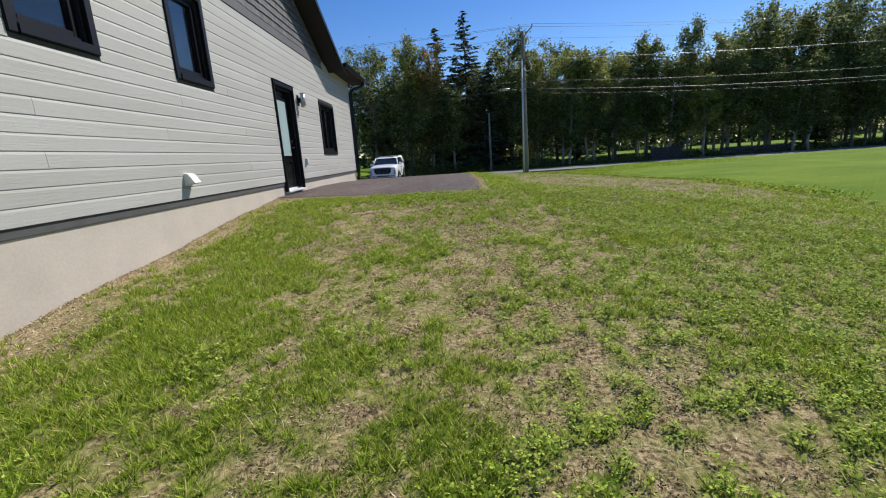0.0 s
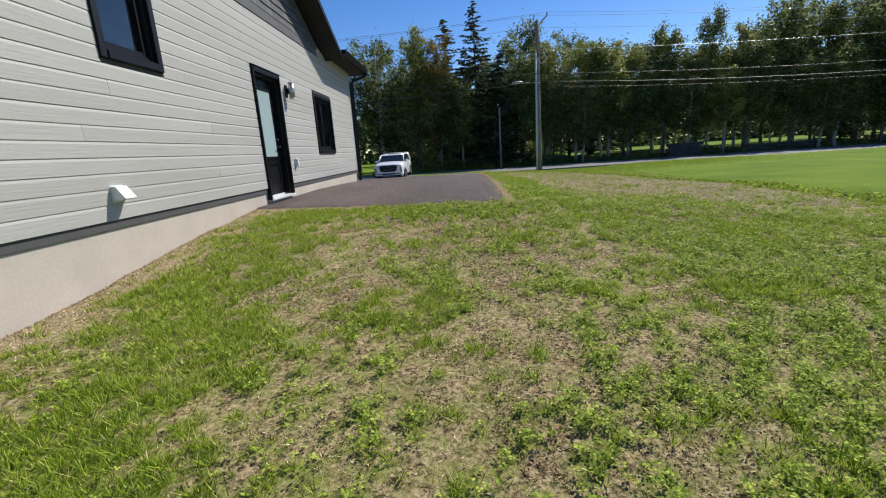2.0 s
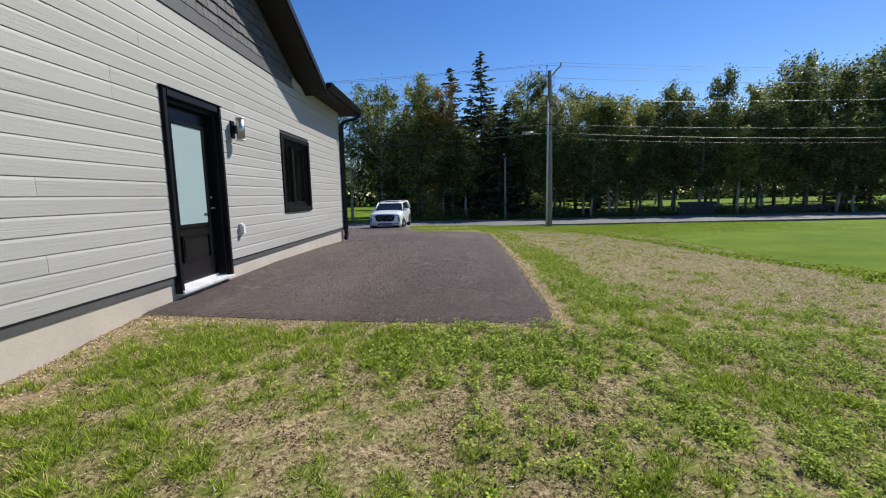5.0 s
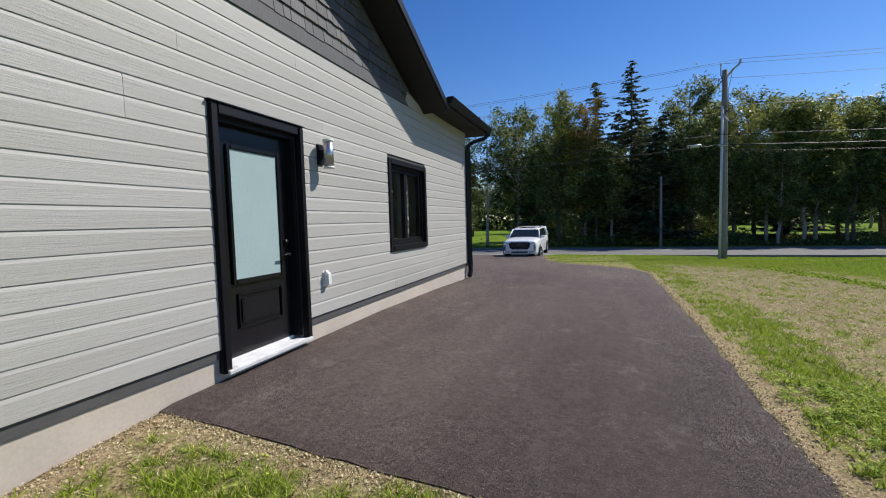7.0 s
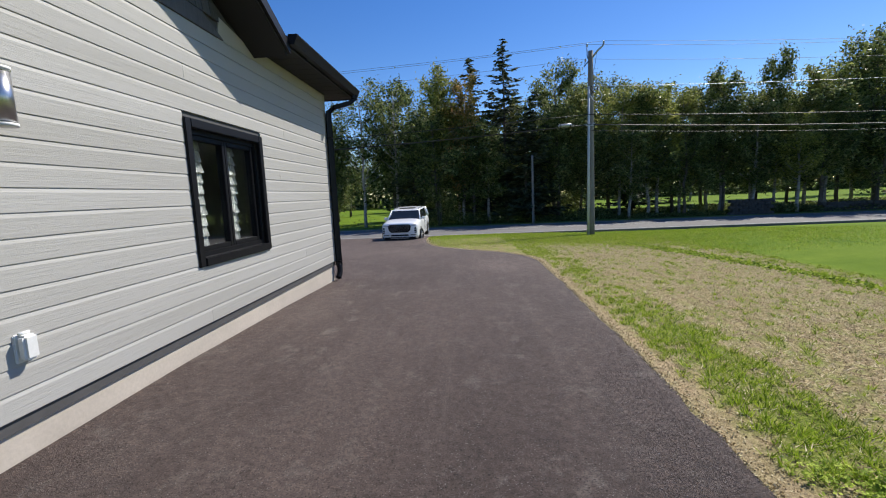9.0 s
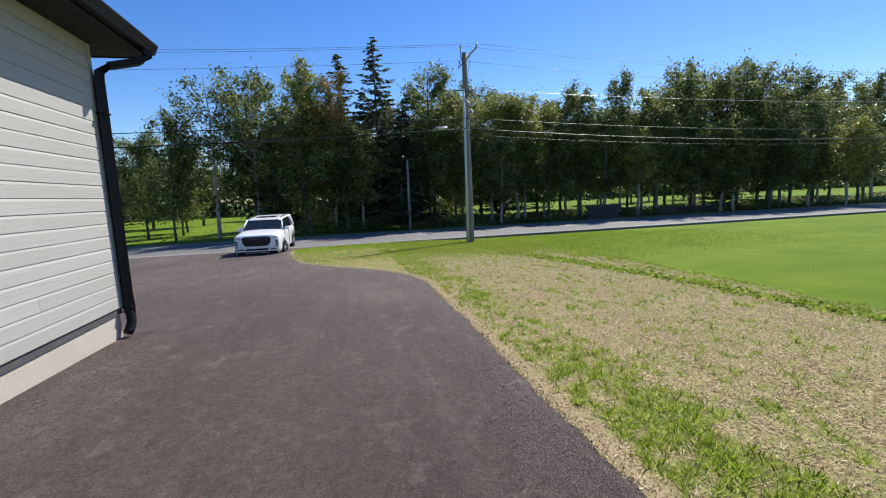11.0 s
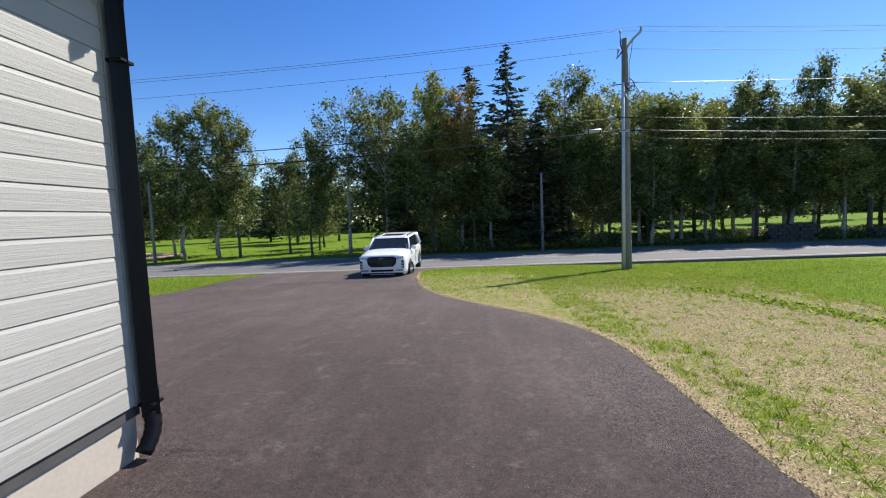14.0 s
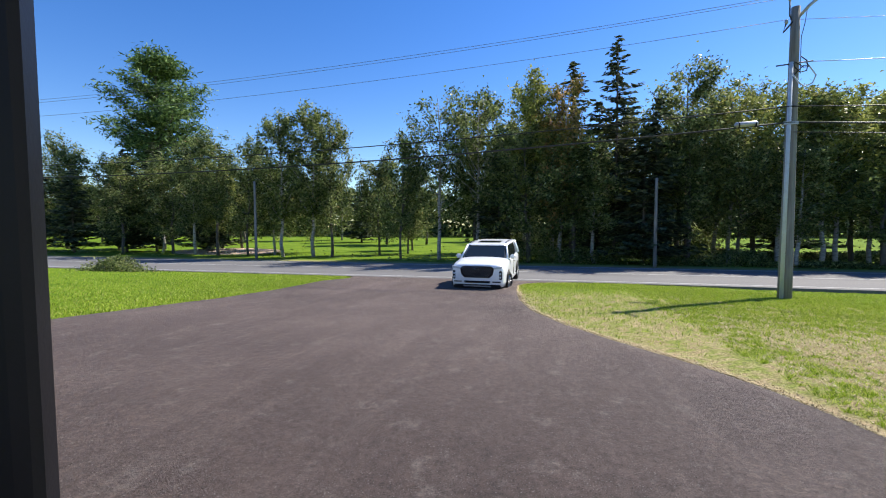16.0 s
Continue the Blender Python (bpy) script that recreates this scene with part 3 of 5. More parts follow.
def build_siding_boards():
    """Shiplap boards, row by row, cut round the openings, with butt joints."""
    rng = random.Random(21)
    for k in range(20):
        z = SIDING_Z + LAP * k
        spans = [(BACK, CORNER - 0.055)]
        for y0, y1, z0, z1 in OPENINGS:
            if z0 - 0.085 < z + LAP / 2 < z1 + 0.085:
                cut = []
                for a, b in spans:
                    if b <= y0 - 0.088 or a >= y1 + 0.088:
                        cut.append((a, b))
                    else:
                        cut += [(a, y0 - 0.088), (y1 + 0.088, b)]
                spans = cut
        joints = BUTTS.get(k, ())
        for a, b in spans:
            marks = [a] + [j for j in joints if a + 0.15 < j < b - 0.15] + [b]
            for p, q in zip(marks, marks[1:]):
                bm = bmesh.new()
                dz = rng.uniform(-0.0012, 0.0012)
                prism(bm, [(W + 0.0005, z + dz), (W + 0.017, z + dz), (W + 0.0185, z + 0.003 + dz), (W + 0.018, z + 0.118 + dz), (W + 0.0125, z + 0.140 + dz), (W + 0.012, z + LAP - 0.001 + dz), (W + 0.0005, z + LAP - 0.001 + dz)], "y", p + 0.0015, q - 0.0015)
                part("siding_board", bm, M_SIDING, wall_side)
    bm = bmesh.new()
    box(bm, W + 0.001, W + 0.022, CORNER - 0.05, CORNER + 0.022, SIDING_Z - 0.01, 4.135, 0.003)
    part("corner_board", bm, M_SIDING, wall_side, "pale painted corner board")
    bm = bmesh.new()
    prism(bm, [(13.02, 4.22), (13.5, 4.135), (CORNER - 0.055, 4.135), (CORNER - 0.055, SIDING_Z + LAP * 20 + 0.002), (12.95, SIDING_Z + LAP * 20 + 0.002)], "x", W + 0.0005, W + 0.017)
    part("siding_board", bm, M_SIDING, wall_side)


build_siding_boards()


def build_gable_shakes():
    rng = random.Random(8)
    back = 2 * RIDGE_Y - EAVE_Y
    z0 = SIDING_Z + LAP * 20 + 0.004
    bm = bmesh.new()
    prism(bm, [(BACK, z0), (13.05, z0), (12.70, z0 + 0.165), (BACK, z0 + 0.165)], "x", W + 0.001, W + 0.030)
    part("frieze_board", bm, M_SHAKE, wall_side, "dark grey frieze board under the gable")
    d = 0.145
    rest = bmesh.new()
    shapes = {}
    for r in range(25):
        z = z0 + 0.168 + d * r
        end = EAVE_Y - (z + 0.20 - EAVE_Z) / RAKE - 0.35
        y = end
        while y > RIDGE_Y - (end - RIDGE_Y) and y > BACK + 0.2:
            w = rng.choice((0.11, 0.14, 0.17, 0.20, 0.23))
            drop = rng.choice((0.0, 0.004, 0.012))
            prof = [(W + 0.001, -drop), (W + 0.036, -drop), (W + 0.014, d + 0.012), (W + 0.001, d + 0.012)]
            if r < 13 and y > 8.6:
                key = (w, drop)
                if key not in shapes:
                    bm = bmesh.new()
                    prism(bm, prof, "y", -w + 0.009, 0)
                    shapes[key] = mesh_of("shake", bm, M_SHAKE)
                o = new("shake", shapes[key])
                o.location = (rng.uniform(0, 0.002), y, z)
                o.parent = wall_side
            else:
                prism_fast(rest, [(u, v + z) for u, v in prof], y - w + 0.009, y)
            y -= w
    me = bpy.data.meshes.new("shake_field")
    rest.to_mesh(me)
    rest.free()
    me.materials.append(M_SHAKE)
    o = tagged(new("shake_field", me), kind="stuff")
    o.parent = wall_side


def prism_fast(bm, outline, a, b):
    lo = [bm.verts.new((u, a, v)) for u, v in outline]
    hi = [bm.verts.new((u, b, v)) for u, v in outline]
    bm.faces.new(lo)
    bm.faces.new(hi[::-1])
    for i in range(len(lo)):
        j = (i + 1) % len(lo)
        bm.faces.new((lo[j], lo[i], hi[i], hi[j]))


build_gable_shakes()


def build_roof():
    back = 2 * RIDGE_Y - EAVE_Y
    bm = bmesh.new()
    t = 0.12
    x1 = W + OVER
    prism(bm, [(EAVE_Y, EAVE_Z - t), (EAVE_Y, EAVE_Z), (RIDGE_Y, roof_z(RIDGE_Y)), (back, EAVE_Z), (back, EAVE_Z - t), (RIDGE_Y, roof_z(RIDGE_Y) - t)], "x", -14.4, x1 - 0.03)
    rise = RAKE * 5.2
    prism(bm, [(x1 - 0.03, EAVE_Z + 0.01), (x1 - 0.03, EAVE_Z + 0.09), (-8.7, EAVE_Z + rise), (-14.4, EAVE_Z + 0.09), (-14.4, EAVE_Z + 0.01)], "y", EAVE_Y - 0.02, CORNER + OVER)
    prism(bm, [(W - 0.3, EAVE_Z + 0.30), (W - 0.3, EAVE_Z + 0.42), (-8.7, EAVE_Z + rise), (-14.4, EAVE_Z + 0.05), (-14.4, EAVE_Z - 0.05)], "y", 8.4, EAVE_Y - 0.021)
    roof = tagged(part("roof", bm, M_SHINGLE), "dark asphalt shingle gable roof", "roof", kind="structure")
    bm = bmesh.new()
    d = 0.115
    for s in (0.0, 0.05):
        prism(bm, [(EAVE_Y + 0.02, EAVE_Z - s * 0 - d), (EAVE_Y + 0.02, EAVE_Z + 0.015 - s), (RIDGE_Y, roof_z(RIDGE_Y) + 0.015 - s), (RIDGE_Y, roof_z(RIDGE_Y) - d)], "x", x1 - 0.03 + (0.0 if s else 0.021), x1 - 0.008 + (0.0 if s else 0.018))
        prism(bm, [(back, EAVE_Z - d), (back, EAVE_Z + 0.015 - s), (RIDGE_Y, roof_z(RIDGE_Y) + 0.015 - s), (RIDGE_Y, roof_z(RIDGE_Y) - d)], "x", x1 - 0.03 + (0.0 if s else 0.021), x1 - 0.008 + (0.0 if s else 0.018))
    part("rake_fascia", bm, M_BLACK, roof, "black metal rake fascia")
    bm = bmesh.new()
    prism(bm, [(EAVE_Y, EAVE_Z - 0.145), (EAVE_Y, EAVE_Z - 0.125), (RIDGE_Y, roof_z(RIDGE_Y) - 0.125), (RIDGE_Y, roof_z(RIDGE_Y) - 0.145)], "x", W + 0.002, x1 - 0.032)
    part("rake_soffit", bm, M_SOFFIT, roof, "dark vented soffit under the rake")
    n = 12
    bm = bmesh.new()
    for i in range(n):
        a = EAVE_Y - 0.02 + (CORNER + OVER - EAVE_Y + 0.02) * i / n
        b = EAVE_Y - 0.02 + (CORNER + OVER - EAVE_Y + 0.02) * (i + 1) / n
        box(bm, W + 0.002, x1 - 0.032, a + 0.004, b - 0.004, EAVE_Z - 0.022, EAVE_Z - 0.004)
    part("eave_soffit", bm, M_SOFFIT, roof, "dark panelled soffit under the eave")
    box_part("eave_fascia", (x1 - 0.03, x1 - 0.008, EAVE_Y, CORNER + OVER, EAVE_Z - 0.035, EAVE_Z + 0.095), M_BLACK, roof, "black eave fascia")
    box_part("front_fascia", (-14.4, x1 - 0.031, CORNER + OVER, CORNER + OVER + 0.02, EAVE_Z - 0.035, EAVE_Z + 0.095), M_BLACK, roof, "black front fascia")
    box_part("front_soffit", (-14.4, W + 0.001, CORNER + 0.002, CORNER + OVER, EAVE_Z - 0.022, EAVE_Z - 0.004), M_SOFFIT, roof, "dark soffit over the front")


build_roof()


def build_gutter():
    x1 = W + OVER - 0.006
    bm = bmesh.new()
    zt = EAVE_Z + 0.115
    outer = [(x1, zt - 0.12), (x1 + 0.075, zt - 0.12), (x1 + 0.095, zt - 0.07), (x1 + 0.12, zt - 0.015), (x1 + 0.12, zt), (x1 + 0.105, zt), (x1 + 0.105, zt - 0.015), (x1 + 0.082, zt - 0.07), (x1 + 0.068, zt - 0.11), (x1, zt - 0.11)]
    prism(bm, outer, "y", EAVE_Y + 0.02, CORNER + OVER - 0.03)
    g = tagged(part("gutter", bm, M_BLACK), "black metal eaves gutter under the roof edge", "gutter")
    for y in (EAVE_Y + 0.012, CORNER + OVER - 0.029):
        bm = bmesh.new()
        prism(bm, [(x1, zt - 0.12), (x1 + 0.075, zt - 0.12), (x1 + 0.095, zt - 0.07), (x1 + 0.12, zt - 0.015), (x1 + 0.12, zt), (x1, zt)], "y", y, y + 0.007)
        part("end_cap", bm, M_BLACK, g)
    return g


build_gutter()


def build_downspout():
    x, y = W + 0.072, CORNER + 0.015
    gx, gy, zt = W + OVER + 0.045, CORNER + 0.26, EAVE_Z + 0.0
    spout = empty("downspout", "black metal downspout at the house corner", "downspout")

    def pipe(name, pts, w, d, lab=""):
        bm = bmesh.new()
        rings = []
        P = [Vector(p) for p in pts]
        for i, p in enumerate(P):
            dr = (P[min(i + 1, len(P) - 1)] - P[max(i - 1, 0)]).normalized()
            u = dr.cross(Vector((0.6, -0.8, 0.0)) if abs(dr.z) > 0.7 else Vector((0, 0, 1))).normalized()
            v = dr.cross(u)
            prof = [(-1, -1), (-0.4, -0.86), (0.4, -0.86), (1, -1), (1, 1), (0.4, 0.86), (-0.4, 0.86), (-1, 1)]
            rings.append([bm.verts.new(p + u * a * w / 2 + v * b * d / 2) for a, b in prof])
        for r0, r1 in zip(rings, rings[1:]):
            for k in range(8):
                bm.faces.new((r0[k], r0[(k + 1) % 8], r1[(k + 1) % 8], r1[k]))
        bm.faces.new(rings[0]); bm.faces.new(rings[-1][::-1])
        return part(name, bm, M_BLACK, spout, lab)
    top = [(gx, gy, zt), (gx, gy, zt - 0.07), (gx - 0.05, gy - 0.03, zt - 0.12)]
    top += [(x + (gx - x) * u, y + (gy - y) * u, zt - 0.12 - 0.16 * (1 - u)) for u in (0.8, 0.5, 0.22)]
    top += [(x + 0.01, y + 0.01, zt - 0.33), (x, y, zt - 0.45)]
    pipe("upper_elbow", top, 0.095, 0.078)
    pipe("shaft", [(x, y, zt - 0.44), (x, y, 2.4), (x, y, 1.12)], 0.10, 0.082)
    pipe("lower_sleeve", [(x, y, 1.16), (x, y, 0.98)], 0.108, 0.09)
    low = [(x, y, 1.0)]
    for k in range(12):
        u = k / 11
        low.append((x + 0.02 * math.sin(3 * u), y - 0.11 * u * u, 1.0 - 0.25 * u))
    bm = bmesh.new()
    tube(bm, low, [0.050 + 0.007 * (k % 2) for k in range(len(low))], 12)
    part("corrugated_elbow", bm, M_BLACK, spout, "ribbed black plastic outlet elbow", True)
    for z in (1.05, 3.35):
        bm = bmesh.new()
        box(bm, x - 0.055, x + 0.058, y - 0.058, y + 0.058, z, z + 0.022, 0.004)
        part("strap", bm, M_BLACK, spout)


build_downspout()


# ---- door, windows and fittings on the side wall ----
def build_door():
    y0, y1, z0, z1 = OPENINGS[0]
    door = empty("door_1", "black panelled entry door with frosted glass, closed", "door", kind="structure")
    for a, b, lo, hi in ((y0 - 0.09, y0 + 0.0, z0, z1 + 0.085), (y1 - 0.0, y1 + 0.09, z0, z1 + 0.085)):
        box_part("side_casing", (W - 0.02, W + 0.04, a, b, lo, hi), M_BLACK, door, bevel=0.008)
        box_part("casing_bead", (W + 0.03, W + 0.052, a + 0.012, a + 0.03, lo, hi - 0.01), M_BLACK, door, bevel=0.004)
    box_part("head_casing", (W - 0.02, W + 0.042, y0, y1, z1, z1 + 0.087), M_BLACK, door, bevel=0.008)
    box_part("drip_cap", (W - 0.02, W + 0.055, y0 - 0.1, y1 + 0.1, z1 + 0.089, z1 + 0.102), M_BLACK, door, bevel=0.003)
    for a, b in ((y0 + 0.002, y0 + 0.045), (y1 - 0.045, y1 - 0.002)):
        box_part("jamb", (W - 0.16, W - 0.021, a, b, z0 + 0.05, z1 - 0.002), M_BLACK, door)
    box_part("head_jamb", (W - 0.16, W - 0.021, y0 + 0.046, y1 - 0.046, z1 - 0.045, z1 - 0.003), M_BLACK, door)
    x = W - 0.095
    a, b, lo, hi = y0 + 0.05, y1 - 0.05, z0 + 0.06, z1 - 0.05
    slab = box_part("door_leaf", (x - 0.044, x, a, b, lo, hi), M_DOOR, door, "black painted steel leaf")
    ga, gb, gl, gh = a + 0.165, b - 0.165, lo + 0.69, hi - 0.195
    box_part("frosted_pane", (x + 0.001, x + 0.008, ga, gb, gl, gh), M_FROST, slab, "pale frosted glass pane")
    for da, db, dl, dh in ((ga - 0.045, ga, gl - 0.045, gh + 0.045), (gb, gb + 0.045, gl - 0.045, gh + 0.045), (ga, gb, gl - 0.045, gl), (ga, gb, gh, gh + 0.045)):
        box_part("glazing_bead", (x + 0.001, x + 0.022, da, db, dl, dh), M_DOOR, slab, bevel=0.008)
    for pl, ph in ((lo + 0.235, lo + 0.565),):
        for da, db, dl, dh in ((ga, ga + 0.025, pl, ph), (gb - 0.025, gb, pl, ph), (ga + 0.025, gb - 0.025, pl, pl + 0.025), (ga + 0.025, gb - 0.025, ph - 0.025, ph)):
            box_part("panel_mould", (x + 0.001, x + 0.020, da, db, dl, dh), M_DOOR, slab, bevel=0.009)
        box_part("raised_panel", (x + 0.001, x + 0.014, ga + 0.05, gb - 0.05, pl + 0.055, ph - 0.055), M_DOOR, slab, bevel=0.011)
    tube_part("lever", [(x + 0.055, b - 0.07, lo + 0.86), (x + 0.06, b - 0.12, lo + 0.865), (x + 0.055, b - 0.19, lo + 0.86)], 0.011, M_BLACK, slab, "black lever handle")
    tube_part("lever_rose", [(x + 0.001, b - 0.07, lo + 0.86), (x + 0.06, b - 0.07, lo + 0.86)], [0.03, 0.013], M_BLACK, slab)
    tube_part("deadbolt", [(x + 0.001, b - 0.07, lo + 0.99), (x + 0.025, b - 0.07, lo + 0.99)], [0.031, 0.027], M_BLACK, slab)
    sill = box_part("threshold", (W - 0.16, W + 0.07, y0 - 0.06, y1 + 0.06, z0 - 0.012, z0 + 0.022), M_SILL, door, "ribbed bare aluminium threshold", bevel=0.004)
    for k in range(5):
        box_part("tread_rib", (W - 0.08 + k * 0.026, W - 0.068 + k * 0.026, y0 + 0.05, y1 - 0.05, z0 + 0.0225, z0 + 0.028), M_SILL, sill)
    box_part("threshold_rise", (W - 0.16, W - 0.09, y0 + 0.046, y1 - 0.046, z0 + 0.023, z0 + 0.058), M_SILL, sill, bevel=0.006)


build_door()


def build_window(name, y0, y1, z0, z1, sashes, label):
    win = empty(name, label, "window", kind="structure")
    for a, b, lo, hi, nm in ((y0 - 0.09, y0, z0 - 0.085, z1 + 0.085, "side_casing"), (y1, y1 + 0.09, z0 - 0.085, z1 + 0.085, "side_casing"),
                             (y0, y1, z1, z1 + 0.085, "head_casing"), (y0, y1, z0 - 0.085, z0, "window_sill")):
        box_part(nm, (W - 0.02, W + (0.05 if nm == "window_sill" else 0.04), a, b, lo, hi), M_BLACK, win, bevel=0.007)
    x = W - 0.045
    for a, b, lo, hi in ((y0 + 0.001, y0 + 0.05, z0, z1), (y1 - 0.05, y1 - 0.001, z0, z1), (y0 + 0.05, y1 - 0.05, z0, z0 + 0.05), (y0 + 0.05, y1 - 0.05, z1 - 0.05, z1)):
        box_part("window_frame", (x - 0.09, x + 0.024, a, b, lo, hi), M_BLACK, win, bevel=0.005)
    ia, ib, lo, hi = y0 + 0.05, y1 - 0.05, z0 + 0.05, z1 - 0.05
    w = (ib - ia) / sashes
    for k in range(sashes):
        a, b = ia + k * w, ia + (k + 1) * w
        pane = box_part("pane", (x - 0.040, x - 0.034, a + 0.05, b - 0.05, lo + 0.05, hi - 0.05), M_GLASS, win, "clear glass pane")
        pane.visible_shadow = False
        for p, q, r, s in ((a + 0.002, a + 0.05, lo, hi), (b - 0.05, b - 0.002, lo, hi), (a + 0.05, b - 0.05, lo, lo + 0.05), (a + 0.05, b - 0.05, hi - 0.05, hi)):
            box_part("sash_rail", (x - 0.07, x + 0.004, p, q, r, s), M_BLACK, win, bevel=0.005)


build_window("window_1", *OPENINGS[1], 2, "black framed double casement window, closed")
build_window("window_2", *OPENINGS[2], 1, "black framed single sash window, closed")
build_window("window_3", *OPENINGS[3], 1, "tall black framed single sash window, closed")


# Stacked slats added inside to give each pane its pale strip.
def build_pane_slats(y0, y1):
    blind = empty("pane_slats", "column of pale slats added behind the glass", "blind", "window blinds")
    rng = random.Random(int(y0 * 100))
    z = 1.79
    while z < 2.86:
        bm = bmesh.new()
        t = rng.uniform(-0.012, 0.012)
        prism(bm, [(W - 0.205, z), (W - 0.190 + t, z), (W - 0.215, z + 0.115), (W - 0.220, z + 0.115)], "y", y0 + rng.uniform(-0.008, 0.008), y1 + rng.uniform(-0.012, 0.012))
        part("slat", bm, M_SLAT, blind)
        z += 0.112
    tube_part("cord", [(W - 0.21, (y0 + y1) / 2, 1.78), (W - 0.21, (y0 + y1) / 2, 2.94)], 0.003, M_WHITE, blind)


build_pane_slats(12.62, 12.76)
build_pane_slats(13.27, 13.41)


def build_lamp():
    y, z = 10.52, 2.86
    lamp = empty("wall_lamp", "cylindrical silver and black outdoor wall lamp", "wall lamp")
    box_part("back_plate", (W + 0.008, W + 0.035, y - 0.055, y + 0.055, z - 0.115, z + 0.115), M_BLACK, lamp, "black back plate", 0.006)
    box_part("arm", (W + 0.03, W + 0.085, y - 0.03, y + 0.03, z - 0.05, z + 0.05), M_BLACK, lamp, bevel=0.005)
    tube_part("shade", [(W + 0.135, y, z - 0.13), (W + 0.135, y, z + 0.13)], 0.056, M_ALU, lamp, "brushed silver cylinder shade", 24)
    for s in (-1, 1):
        tube_part("trim_ring", [(W + 0.135, y, z + s * 0.14), (W + 0.135, y, z + s * 0.158)], 0.06, M_WHITE, lamp, "", 24)


build_lamp()


def build_outlet():
    y, z = 10.52, 1.46
    o = empty("outlet_box", "white weatherproof outdoor outlet cover", "outlet")
    box_part("base", (W + 0.008, W + 0.03, y - 0.05, y + 0.05, z - 0.085, z + 0.085), M_WHITE, o, bevel=0.006)
    box_part("cover", (W + 0.03, W + 0.085, y - 0.042, y + 0.042, z - 0.07, z + 0.078), M_WHITE, o, bevel=0.014)
    tube_part("hinge", [(W + 0.04, y - 0.03, z + 0.087), (W + 0.04, y + 0.03, z + 0.087)], 0.008, M_WHITE, o)


build_outlet()


def build_vent():
    y, z = 5.63, 1.31
    v = empty("dryer_vent", "white plastic hooded dryer vent", "vent")
    box_part("flange", (W + 0.008, W + 0.022, y - 0.085, y + 0.085, z - 0.085, z + 0.085), M_WHITE, v, bevel=0.004)
    bm = bmesh.new()
    prism(bm, [(W + 0.02, z + 0.075), (W + 0.07, z + 0.07), (W + 0.15, z - 0.045), (W + 0.145, z - 0.055), (W + 0.06, z + 0.055), (W + 0.02, z + 0.062)], "y", y - 0.072, y + 0.072)
    part("hood", bm, M_WHITE, v, "sloping white hood")
    for s in (-0.075, 0.068):
        bm = bmesh.new()
        prism(bm, [(W + 0.02, z + 0.072), (W + 0.07, z + 0.068), (W + 0.148, z - 0.045), (W + 0.11, z - 0.06), (W + 0.02, z - 0.07)], "y", y + s, y + s + 0.007)
        part("cheek", bm, M_WHITE, v)
    box_part("flap", (W + 0.023, W + 0.03, y - 0.065, y + 0.065, z - 0.07, z + 0.06), M_GREY, v)


build_vent()


# ---- utility poles and wires ----
def build_pole(name, x, y, top, r0, r1, label, lean=(0, 0)):
    z = float(land(x, y)) - 0.3
    p = empty(name, label, "utility pole", "utility poles")
    n = 7
    tube_part("shaft", [(x + lean[0] * k / n, y + lean[1] * k / n, z + (top - z) * k / n) for k in range(n + 1)], [r0 + (r1 - r0) * k / n for k in range(n + 1)], M_POLE, p, "weathered grey timber shaft", 16)
    return p


PX, PY = 5.80, 32.75
pole = build_pole("utility_pole", PX, PY, 9.42, 0.215, 0.125, "tall weathered utility pole with top bracket and cables")
tube_part("cable_guard", [(PX - 0.17, PY - 0.17, -0.4), (PX - 0.12, PY - 0.13, 7.6)], 0.06, M_CONDUIT, pole, "grey conduit up the pole")
tube_part("bracket_arm", [(PX + 0.05, PY - 0.02, 9.05), (PX + 0.36, PY - 0.05, 9.42), (PX + 0.60, PY - 0.08, 9.62), (PX + 0.66, PY - 0.08, 9.74)], 0.05, M_GREY, pole, "grey steel top bracket")
for dx, dz in ((-0.20, 9.72), (0.66, 9.84), (-0.28, 8.98)):
    tube_part("insulator", [(PX + dx, PY - 0.05, dz - 0.10), (PX + dx, PY - 0.05, dz - 0.04), (PX + dx, PY - 0.05, dz), (PX + dx, PY - 0.05, dz + 0.05)], [0.03, 0.055, 0.05, 0.03], M_GREY, pole, "grey insulator")
tube_part("insulator_pin", [(PX - 0.13, PY - 0.05, 9.0), (PX - 0.19, PY - 0.05, 9.15), (PX - 0.20, PY - 0.05, 9.66)], 0.022, M_CABLE, pole)
tube_part("insulator_pin", [(PX - 0.08, PY - 0.05, 8.95), (PX - 0.36, PY - 0.05, 8.62), (PX - 0.28, PY - 0.05, 8.92)], 0.03, M_CABLE, pole)
tube_part("ground_wire", [(PX + 0.30, PY - 0.06, 9.3), (PX + 0.22, PY - 0.1, 8.8), (PX + 0.13, PY - 0.12, 8.4), (PX + 0.13, PY - 0.14, 7.2)], 0.01, M_CABLE, pole)
tube_part("dead_end", [(PX - 0.55, PY - 0.1, 7.52), (PX - 0.1, PY - 0.1, 7.55), (PX + 0.5, PY - 0.1, 7.6)], 0.022, M_CABLE, pole)
tube_part("service_loop", [(PX - 0.15, PY - 0.2, 7.25), (PX + 0.05, PY - 0.24, 6.9), (PX + 0.22, PY - 0.24, 6.75), (PX + 0.45, PY - 0.22, 6.85), (PX + 0.55, PY - 0.2, 7.1), (PX + 0.42, PY - 0.16, 7.35), (PX + 0.30, PY - 0.12, 7.56)], 0.022, M_CONDUIT, pole, "pale looped service cable")
